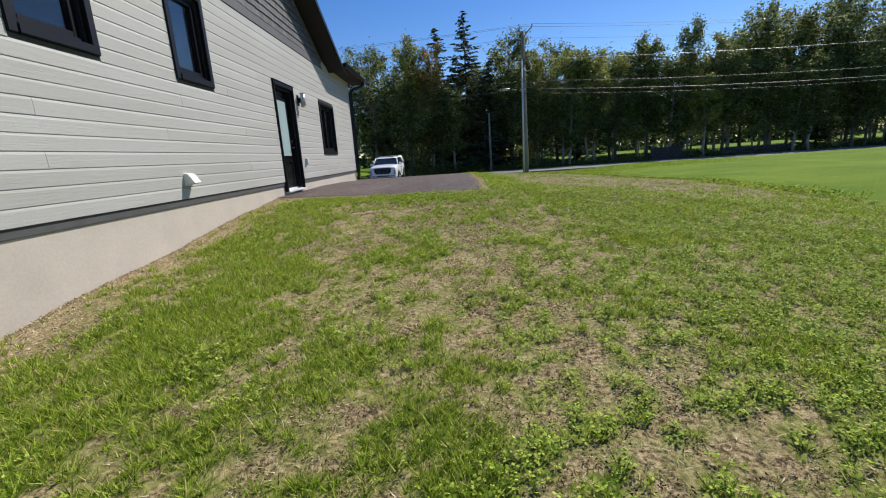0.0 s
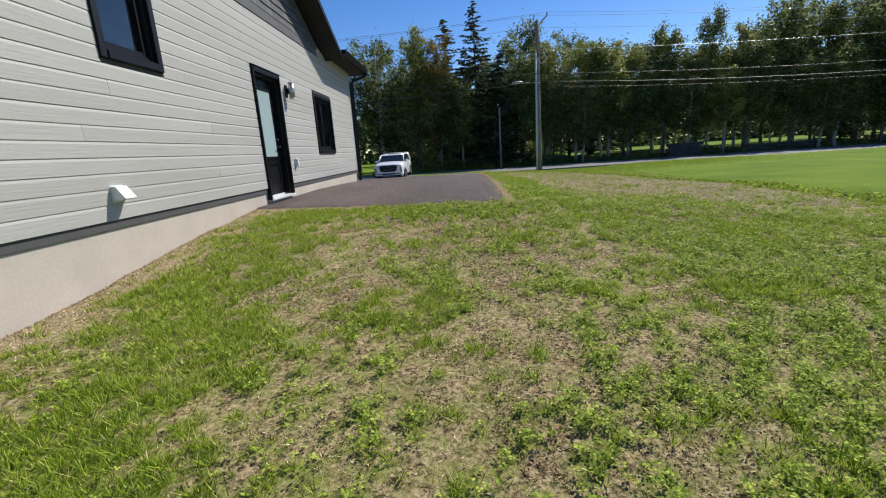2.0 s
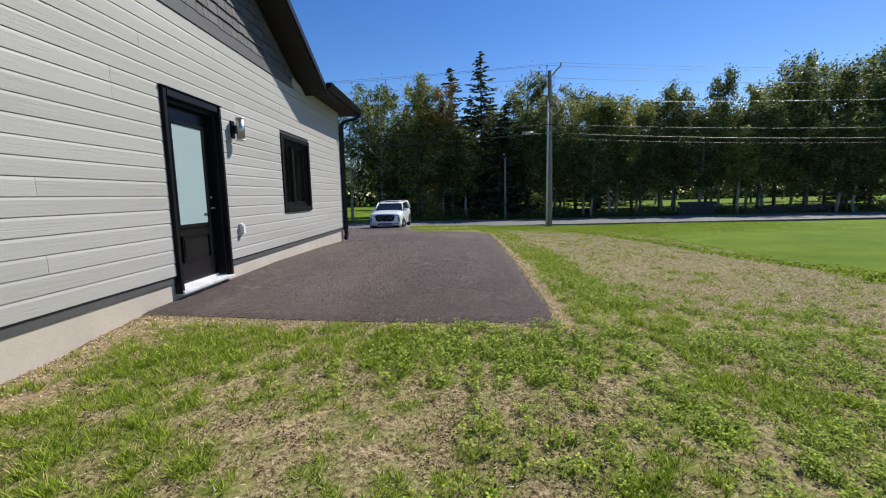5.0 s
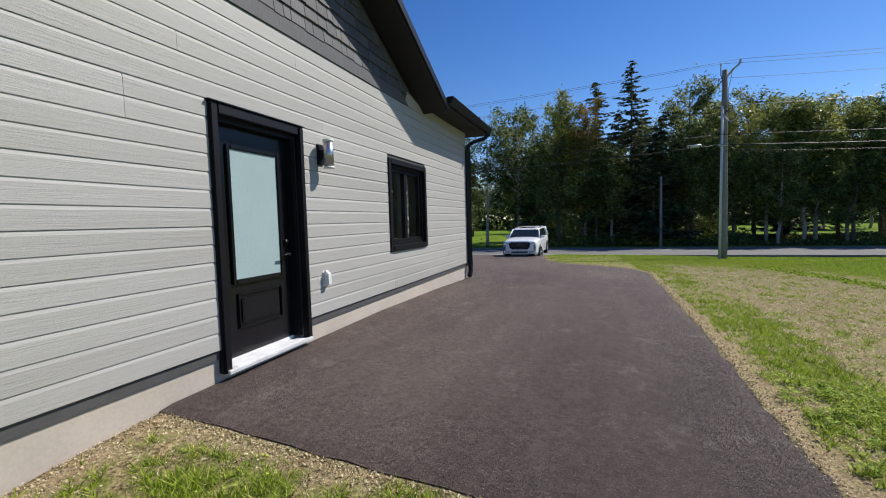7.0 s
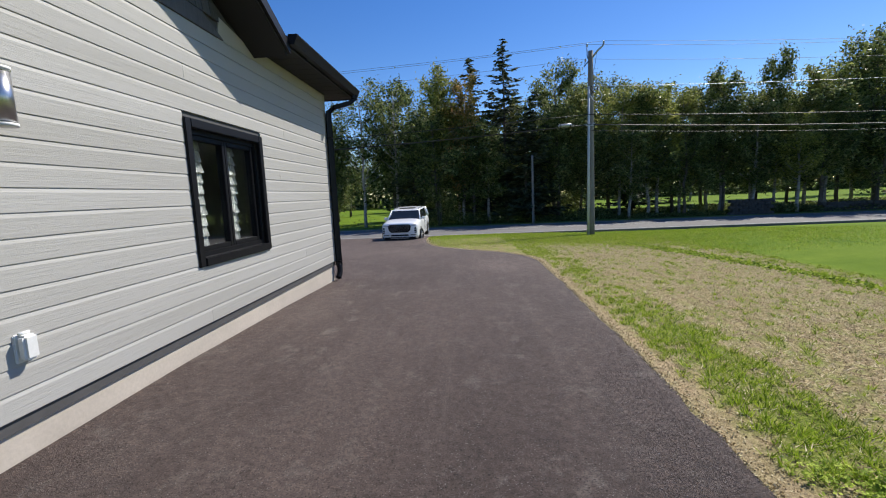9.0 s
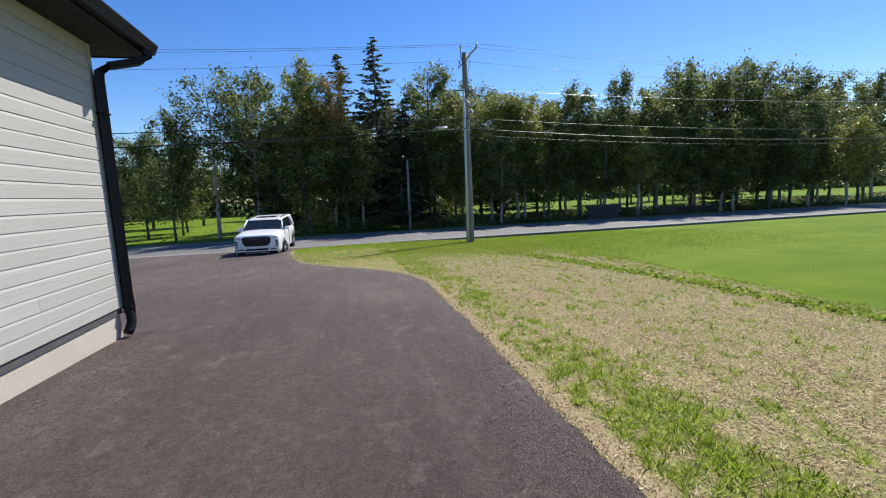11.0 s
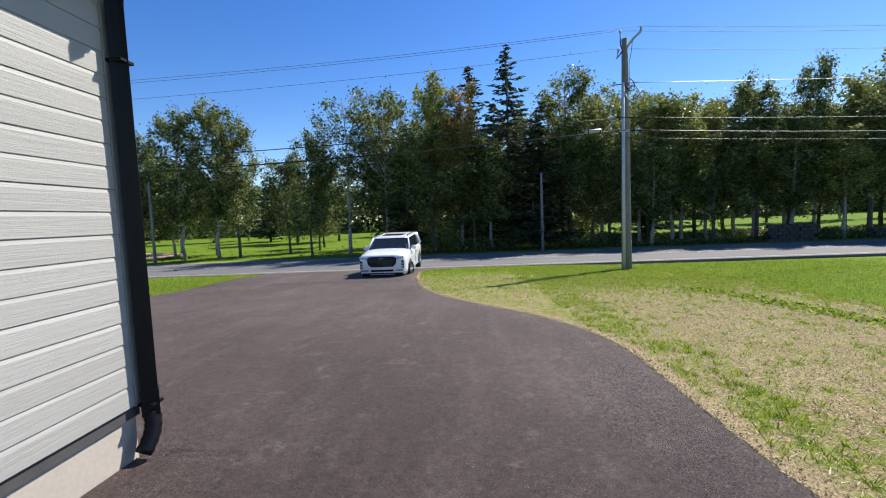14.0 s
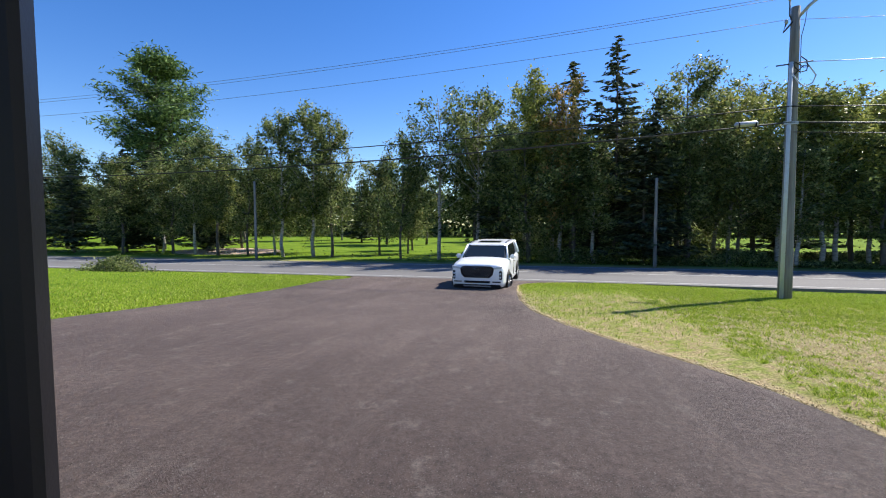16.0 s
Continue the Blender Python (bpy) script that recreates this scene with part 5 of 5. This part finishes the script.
def grove():
    rng = random.Random(5)

    def put(kind, x, y, s=1.0, h=1.0):
        me, lab, _ = KINDS[kind]
        plant(me, x, y, rng.uniform(0, 360), (s, s * h * 1.12), lab, "trees across the road")

    def stand(kind, x, y, top, wide=1.0):
        """A tree whose tip reaches a given height."""
        me, lab, tall = KINDS[kind]
        plant(me, x, y, rng.uniform(0, 360), (wide, (top - float(land(x, y))) / tall), lab, "trees across the road")
    # the singled-out trees
    for row in (("p", -50.0, 60.0, 22.6, 1.35), ("t", -46.5, 56.0, 12.0, 1.0), ("b", -36.6, 51.5, 10.9, 0.9), ("a", -33.6, 51.0, 11.0, 0.72), ("c", -30.6, 51.5, 10.0, 0.75),
                ("b", -26.0, 50.5, 12.4, 0.95), ("b", -23.2, 51.0, 13.1, 1.0), ("a", -21.6, 51.5, 11.8, 0.8), ("c", -18.4, 55.0, 8.6, 0.75), ("c", -14.4, 50.0, 9.2, 0.7),
                ("e", -11.2, 50.5, 13.6, 1.0), ("e", -8.0, 51.0, 13.0, 0.95), ("l", -3.9, 51.0, 13.8, 0.95), ("a", -5.6, 51.5, 9.6, 0.75)):
        stand(*row)
    for row in (("d", -1.4, 50.0, 12.8, 0.85), ("s", -0.5, 52.5, 15.4, 1.1), ("s", 2.7, 51.5, 16.7, 1.0), ("a", 7.5, 51.0, 14.0, 0.95), ("t", 5.2, 50.0, 11.4, 0.9), ("l", 10.6, 51.5, 12.2, 0.9),
                ("l", 13.2, 50.5, 11.6, 0.9), ("l", 16.9, 51.0, 11.5, 1.0), ("l", 19.4, 52.0, 11.3, 0.9), ("b", 22.5, 51.0, 12.6, 0.95), ("b", 27.3, 50.5, 13.8, 0.75), ("l", 32.0, 51.0, 12.3, 1.0),
                ("c", 36.2, 51.0, 14.6, 1.15), ("a", 41.0, 51.5, 14.3, 1.1), ("c", 45.6, 51.5, 14.9, 1.15), ("a", 50.2, 51.5, 14.8, 1.1)):
        stand(*row)
    # the thick wood in the middle and to the right
    for k in range(22):
        x = -7.0 + k * 2.9 + rng.uniform(-0.8, 0.8)
        put(("tcabtacb" if x < 10 else "bcablacb")[k % 8], x, 49.5 + rng.uniform(-1, 1.5) - 0.1 * max(0, x - 20), rng.uniform(0.8, 1.0), rng.uniform(0.72, 0.88))
    for k in range(26):
        x = -8 + k * 3.1 + rng.uniform(-1, 1)
        put(("abltlabtc" if x < 12 else "ablclabac")[k % 9], x, 54.5 + rng.uniform(-1.5, 2), rng.uniform(0.95, 1.15), rng.uniform(0.82, 0.93) + (0.16 if x > 38 else 0))
    for k in range(10):
        x = -6 + k * 8.0 + rng.uniform(-1, 1)
        put("aclt"[k % 4], x, 61 + rng.uniform(-2, 3), rng.uniform(1.0, 1.2), 0.75)
    # the thinner part along the meadow
    for x, y, k, s, h in ((-16.5, 58, "c", 0.72, 0.70), (-18, 64, "a", 0.7, 0.7), (-28.6, 53, "b", 0.85, 0.78), (-35.5, 53, "l", 0.8, 0.80),
                          (-38.5, 55, "t", 1.0, 0.80), (-40.5, 52.5, "c", 0.9, 0.82), (-43.5, 54, "b", 0.9, 0.85), (-48.5, 54, "t", 1.0, 0.85), (-52, 56, "a", 0.9, 0.85),
                          (-55, 60, "t", 1.1, 0.95), (-58, 55, "b", 1, 0.9), (-63, 58, "a", 1, 1), (-69, 57, "t", 1, 1), (-75, 60, "a", 1.1, 1), (-82, 60, "c", 1.1, 1), (-27, 57, "c", 0.9, 0.72), (-31.5, 58, "a", 0.85, 0.75), (-36.5, 58, "a", 0.9, 0.8), (-41, 60, "t", 1.1, 0.9),
                          (-46, 51.5, "a", 0.85, 0.8), (-53.5, 52, "t", 0.9, 0.8), (-60, 52, "t", 1.0, 0.9), (-66, 54, "a", 0.9, 0.9)):
        put(k, x, y, s, h)
    for k in range(15):
        put("acbta"[k % 5], -92 + k * 7.2 + rng.uniform(-2, 2), 86 + rng.uniform(-9, 9), 1.15, 0.72)
    for k in range(9):
        put("acb"[k % 3], 22 + k * 8 + rng.uniform(-2, 2), 84 + rng.uniform(-5, 9), 1.15, 0.8)


grove()


def far_woods():
    rng = np.random.default_rng(44)
    n = 60000
    x = rng.uniform(-260, 260, n)
    top = 8 + 5 * cloud(x, x * 0, 9, 81) + 3 * lattice(x, x * 0, 3, 83)
    z = -1 + top * rng.random(n)
    y = 112 + 30 * cloud(x, x * 0, 60, 85) + rng.normal(0, 2.5, n)
    me = quads_mesh("far_woods", leaf_cards(rng, np.stack([x, y, z], 1), 0.85), M_LEAF, 3)
    tagged(new("far_woods", me), "distant green woods beyond the meadow", "woods", kind="stuff")
    n = 60000
    x = np.where(rng.random(n) < 0.98, rng.uniform(-9, 75, n), rng.uniform(-70, -9, n))
    hump = 0.15 + 1.5 * cloud(x, x * 0, 3.5, 91) ** 2 * np.where(x < 12, 2, 0.9)
    y = 48.2 + rng.exponential(1.6, n)
    z = land(x, y) + hump * rng.random(n) * np.clip((y - 47.2) / 1.5, 0.2, 1)
    me = quads_mesh("undergrowth", leaf_cards(rng, np.stack([x, y, z], 1), 0.09), M_LEAF, 3)
    tagged(new("undergrowth", me), "low dark shrubs and weeds under the trees", "undergrowth", kind="stuff")
    n = 70000
    x = np.where(rng.random(n) < 0.6, rng.uniform(-9, 17, n), rng.uniform(17, 80, n))
    hump = (1.2 + 3.2 * cloud(x, x * 0, 4.0, 95)) * np.where(x < 12, 1.0, 0.22)
    y = 58.5 + rng.normal(0, 1.2, n)
    z = land(x, y) + hump * rng.random(n)
    me = quads_mesh("undergrowth", leaf_cards(rng, np.stack([x, y, z], 1), 0.13), M_LEAF, 3)
    tagged(new("undergrowth", me), "dense dark saplings deeper in the wood", "undergrowth", kind="stuff")


far_woods()


# ---- yard plants ----
def tufts(rng, x, y, height, width, lean=0.5, n=4):
    """Grass blades: slim bent quads."""
    m = len(x)
    z = land(x, y) + uneven(x, y)
    a = rng.uniform(0, math.tau, m)
    h = height * rng.uniform(0.5, 1.3, m)
    w = width * rng.uniform(0.7, 1.3, m)
    t = rng.normal(0, lean, (m, 2)) * h[:, None]
    root = np.stack([x, y, z - 0.005], 1)
    side = np.stack([np.cos(a) * w, np.sin(a) * w, np.zeros(m)], 1)
    tip = root + np.stack([t[:, 0], t[:, 1], h], 1)
    return np.stack([root - side, root + side, tip], 1)


def yard_points(rng, n, x0, x1, y0, y1, power=1.0):
    x, y = rng.uniform(x0, x1, n), rng.uniform(y0, y1, n)
    keep = rng.random(n) < cover(x, y) ** power
    keep &= ~((y > 8.25) & (x < drive_right(np.clip(y, 8.3, 36)) + 0.10 + 0.10 * cloud(x, y, 0.3, 141)) & (y < 36))
    keep &= lawn_mask(x, y) < 0.9
    return x[keep], y[keep]


def clump_blades(rng, x, y, per, height, width, spread):
    """Tufts: several blades fanned out of one root."""
    k = rng.poisson(per, len(x)) + 2
    big = np.repeat(rng.uniform(0.6, 1.35, len(x)), k)
    x, y = np.repeat(x, k), np.repeat(y, k)
    a, r = rng.uniform(0, math.tau, len(x)), np.abs(rng.normal(0, spread, len(x)))
    m = len(x)
    h = height * big * rng.uniform(0.55, 1.2, m)
    px, py = x + r * np.cos(a), y + r * np.sin(a)
    root = np.stack([px, py, land(px, py) + uneven(px, py) - 0.004], 1)
    w, b = width * rng.uniform(0.6, 1.3, m), rng.uniform(0, math.tau, m)
    side = np.stack([np.cos(b) * w, np.sin(b) * w, np.zeros(m)], 1)
    out = h * rng.uniform(0.2, 1.1, m)
    tip = root + np.stack([np.cos(a) * out, np.sin(a) * out, h * 0.85], 1)
    return np.stack([root - side, root + side, tip], 1)


def trefoils(rng, x, y, size, low, high):
    """Three-leaved clover plants on short stalks, as loose leaflets."""
    m = len(x)
    lush = cover(x, y)
    z = land(x, y) + uneven(x, y) + low + (high - low) * lush * rng.random(m) ** 0.8
    turn, s = rng.uniform(0, math.tau, m), size * rng.uniform(0.6, 1.35, m)
    tilt = rng.normal(0, 0.35, (m, 2))
    out = []
    for k in range(3):
        a = turn + k * math.tau / 3 + rng.normal(0, 0.15, m)
        d = np.stack([np.cos(a), np.sin(a), tilt[:, 0] * np.cos(a) + tilt[:, 1] * np.sin(a) + rng.normal(0, 0.15, m)], 1)
        e = np.stack([-np.sin(a), np.cos(a), -tilt[:, 0] * np.sin(a) + tilt[:, 1] * np.cos(a)], 1)
        c = np.stack([x, y, z], 1)
        q = s[:, None]
        out.append(np.stack([c + d * q * 0.1, c + d * q * 0.9 + e * q * 0.62, c + d * q * 1.55, c + d * q * 0.9 - e * q * 0.62], 1))
    return np.concatenate(out)


def build_yard():
    rng = np.random.default_rng(9)

    def weedy(x, y):
        return cloud(x, y, 0.8, 101) + 0.16 * np.clip((x + 0.7) / 1.2, -1, 1)
    x, y = yard_points(rng, 210000, -3.3, 7.8, -1.0, 10.5, 1.4)
    k = ((weedy(x, y) < 0.52) | (rng.random(len(x)) < 0.30)) & (rng.random(len(x)) < np.clip((10.6 - y) / 2.6, 0.0, 1))
    me = quads_mesh("grass", clump_blades(rng, x[k], y[k], 4, 0.060, 0.0036, 0.014), M_BLADE, 3)
    tagged(new("grass", me), "short uneven green grass with bare patches between", "grass", kind="stuff")
    x, y = yard_points(rng, 220000, -2.7, 7.8, 0.0, 10.5, 1.3)
    k = weedy(x, y) + rng.normal(0, 0.07, len(x)) > 0.50 + 0.06 * np.clip(y - 8.5, 0, 2)
    me = quads_mesh("clover", trefoils(rng, x[k], y[k], 0.0112, 0.010, 0.075), M_CLOVER)
    tagged(new("clover", me), "low clover and weeds in patches", "clover", kind="stuff")
    n = 200000
    x, y = rng.uniform(-3.3, 7.4, n), rng.uniform(1.0, 9.0, n)
    strawy = np.clip(sum(blob(x, y, *b) for b in STRAWY), 0, 1)
    k = (rng.random(n) > cover(x, y) * 0.8) & (rng.random(n) < 0.45 + 0.55 * strawy) & ~((y > 8.2) & (x < 0.75))
    me = quads_mesh("straw", tufts(rng, x[k], y[k], 0.017, 0.0036, 1.7), M_STRAW, 3)
    tagged(new("straw", me), "dry straw and dead stalks on bare soil", "straw", kind="stuff")
    n = 230000
    x, y = rng.uniform(-2.9, 5.0, n), rng.uniform(1.0, 8.2, n)
    k = (rng.random(n) > cover(x, y)) & (cloud(x, y, 0.16, 131) + 0.5 * (cloud(x, y, 0.9, 137) - 0.5) > 0.45)
    x, y = x[k], y[k]
    p = np.stack([x, y, land(x, y) + uneven(x, y) + rng.uniform(0.0, 0.012, len(x))], 1)
    me = quads_mesh("ground_litter", leaf_cards(rng, p, 0.0078, 0.0, 0.5), M_CLOD, 3)
    tagged(new("ground_litter", me), "dark dead leaf bits and soil crumbs between the weeds", "litter", kind="stuff")
    x, y = yard_points(rng, 90000, 0.7, 8.4, 8.3, 34.0, 1.7)
    me = quads_mesh("grass", clump_blades(rng, x, y, 5, 0.065, 0.0048, 0.02), M_BLADE, 3)
    tagged(new("grass", me), "thin grass along the driveway edge", "grass", kind="stuff")
    x, y = rng.uniform(-3.3, 18.0, 260000), rng.uniform(22.0, 35.8, 260000)
    k = (x > drive_right(y) + 0.08) & (rng.random(260000) < (0.25 + 0.75 * lawn_mask(x, y)) * np.clip((18 - x) / 9, 0, 1) * np.clip((y - 22) / 4, 0, 1))
    me = quads_mesh("grass", tufts(rng, x[k], y[k], 0.06, 0.006), M_BLADE, 3)
    tagged(new("grass", me), "mown green grass on the road verge", "grass", kind="stuff")
    x, y = -11.3 - rng.exponential(5.0, 70000), rng.uniform(17.0, 35.8, 70000)
    k = (x > -34) & (x < drive_left(y) - 0.1)
    me = quads_mesh("grass", tufts(rng, x[k], y[k], 0.06, 0.008), M_BLADE, 3)
    tagged(new("grass", me), "mown bright green lawn beside the driveway", "grass", kind="stuff")
    x, y = rng.uniform(0.9, 8.0, 190000), 9.0 + 19.0 * rng.random(190000) ** 1.4
    k = (rng.random(190000) > cover(x, y) * 0.6) & (x > drive_right(np.clip(y, 8.3, 36)) + 0.1)
    me = quads_mesh("straw", tufts(rng, x[k], y[k], 0.022, 0.006, 1.4), M_STRAW, 3)
    tagged(new("straw", me), "dry straw and dead stalks beside the driveway", "straw", kind="stuff")


build_yard()


def build_edge_gravel():
    rng = np.random.default_rng(17)
    n = 16000
    y = rng.uniform(8.3, 30, n)
    x = drive_right(y) + rng.exponential(0.09, n) - 0.03
    u = rng.uniform(-3.3, 0.6, 6000)
    x = np.concatenate([x, u])
    y = np.concatenate([y, 8.29 + 0.20 * np.clip((-1.2 - u) / 2.2, 0, 1) - rng.exponential(0.08, 6000)])
    w = rng.uniform(1.0, 8.8, 9000)
    x = np.concatenate([x, -3.4 + rng.exponential(0.16, 9000)])
    y = np.concatenate([y, w])
    z = land(x, y) + uneven(x, y) + rng.uniform(0.0, 0.012, len(x))
    me = quads_mesh("gravel", leaf_cards(rng, np.stack([x, y, z], 1), 0.009, 0.0, 0.7), M_STRAW, 3)
    tagged(new("gravel", me), "loose gravel and crumbs along paving and foundation", "gravel", kind="stuff")


build_edge_gravel()


# ---- verge weeds, stones and sand ----
def build_verge():
    rng = np.random.default_rng(31)
    n = 5000
    u = rng.random(n)
    x = 7.9 - 2.6 * u ** 1.5 + rng.normal(0, 0.22, n)
    y = 9 + 17 * u + rng.normal(0, 0.3, n)
    z = land(x, y) + rng.uniform(0.0, 0.07, n)
    me = quads_mesh("weeds", leaf_cards(rng, np.stack([x, y, z], 1), 0.045), M_CLOVER, 3)
    tagged(new("weeds", me), "broad-leaved weeds along the shallow ditch", "weeds", kind="stuff")
    n = 3200
    x, y = -25.6 + rng.normal(0, 1.0, n), 34.4 + rng.normal(0, 0.5, n)
    z = land(x, y) + rng.random(n) * 0.75 * np.exp(-((x + 25.6) / 1.5) ** 2) * (0.5 + cloud(x, y, 0.7, 15))
    me = quads_mesh("shrub", leaf_cards(rng, np.stack([x, y, z], 1), 0.07), M_LEAF, 3)
    tagged(new("shrub", me), "low green shrub and weeds beside the road", "shrub", kind="stuff")
    rows = [[(-36 + 6.5 * a * math.sqrt(max(0.02, 1 - b * b)), 55 + 3.0 * b, float(land(-36, 55)) + 0.03 + 0.16 * (b + 1)) for a in np.linspace(-1, 1, 12)] for b in np.linspace(-1, 1, 9)]
    tagged(new("sand_patch", sheet("sand_patch", rows, M_SAND, 0.05)), "pale sand bunker on the mown grass", "sand", kind="structure")


build_verge()


def build_stone_wall(x0, x1, y, height):
    wall = empty("stone_wall", "low rough dark stone wall by the trees", "stone wall", "stone walls")
    rng = random.Random(int(x0 * 10))
    shapes = []
    for k in range(4):
        bm = bmesh.new()
        box(bm, -0.26, 0.26, -0.2, 0.2, -0.14, 0.14, 0.05)
        for v in bm.verts:
            v.co += Vector((rng.uniform(-0.03, 0.03), rng.uniform(-0.03, 0.03), rng.uniform(-0.02, 0.02)))
        shapes.append(mesh_of("stone", bm, M_STONE))
    z = float(land(x0, y)) + 0.1
    row = 0
    while z < float(land(x0, y)) + height:
        x = x0 + (0.25 if row % 2 else 0)
        while x < x1:
            o = new("stone", rng.choice(shapes))
            o.location, o.rotation_euler = (x, y + rng.uniform(-0.04, 0.04), z), (0, 0, rng.uniform(-0.1, 0.1))
            o.parent = wall
            x += 0.53
        z += 0.27
        row += 1


build_stone_wall(22.0, 25.2, 48.0, 1.3)
build_stone_wall(30.0, 37.0, 48.5, 0.8)
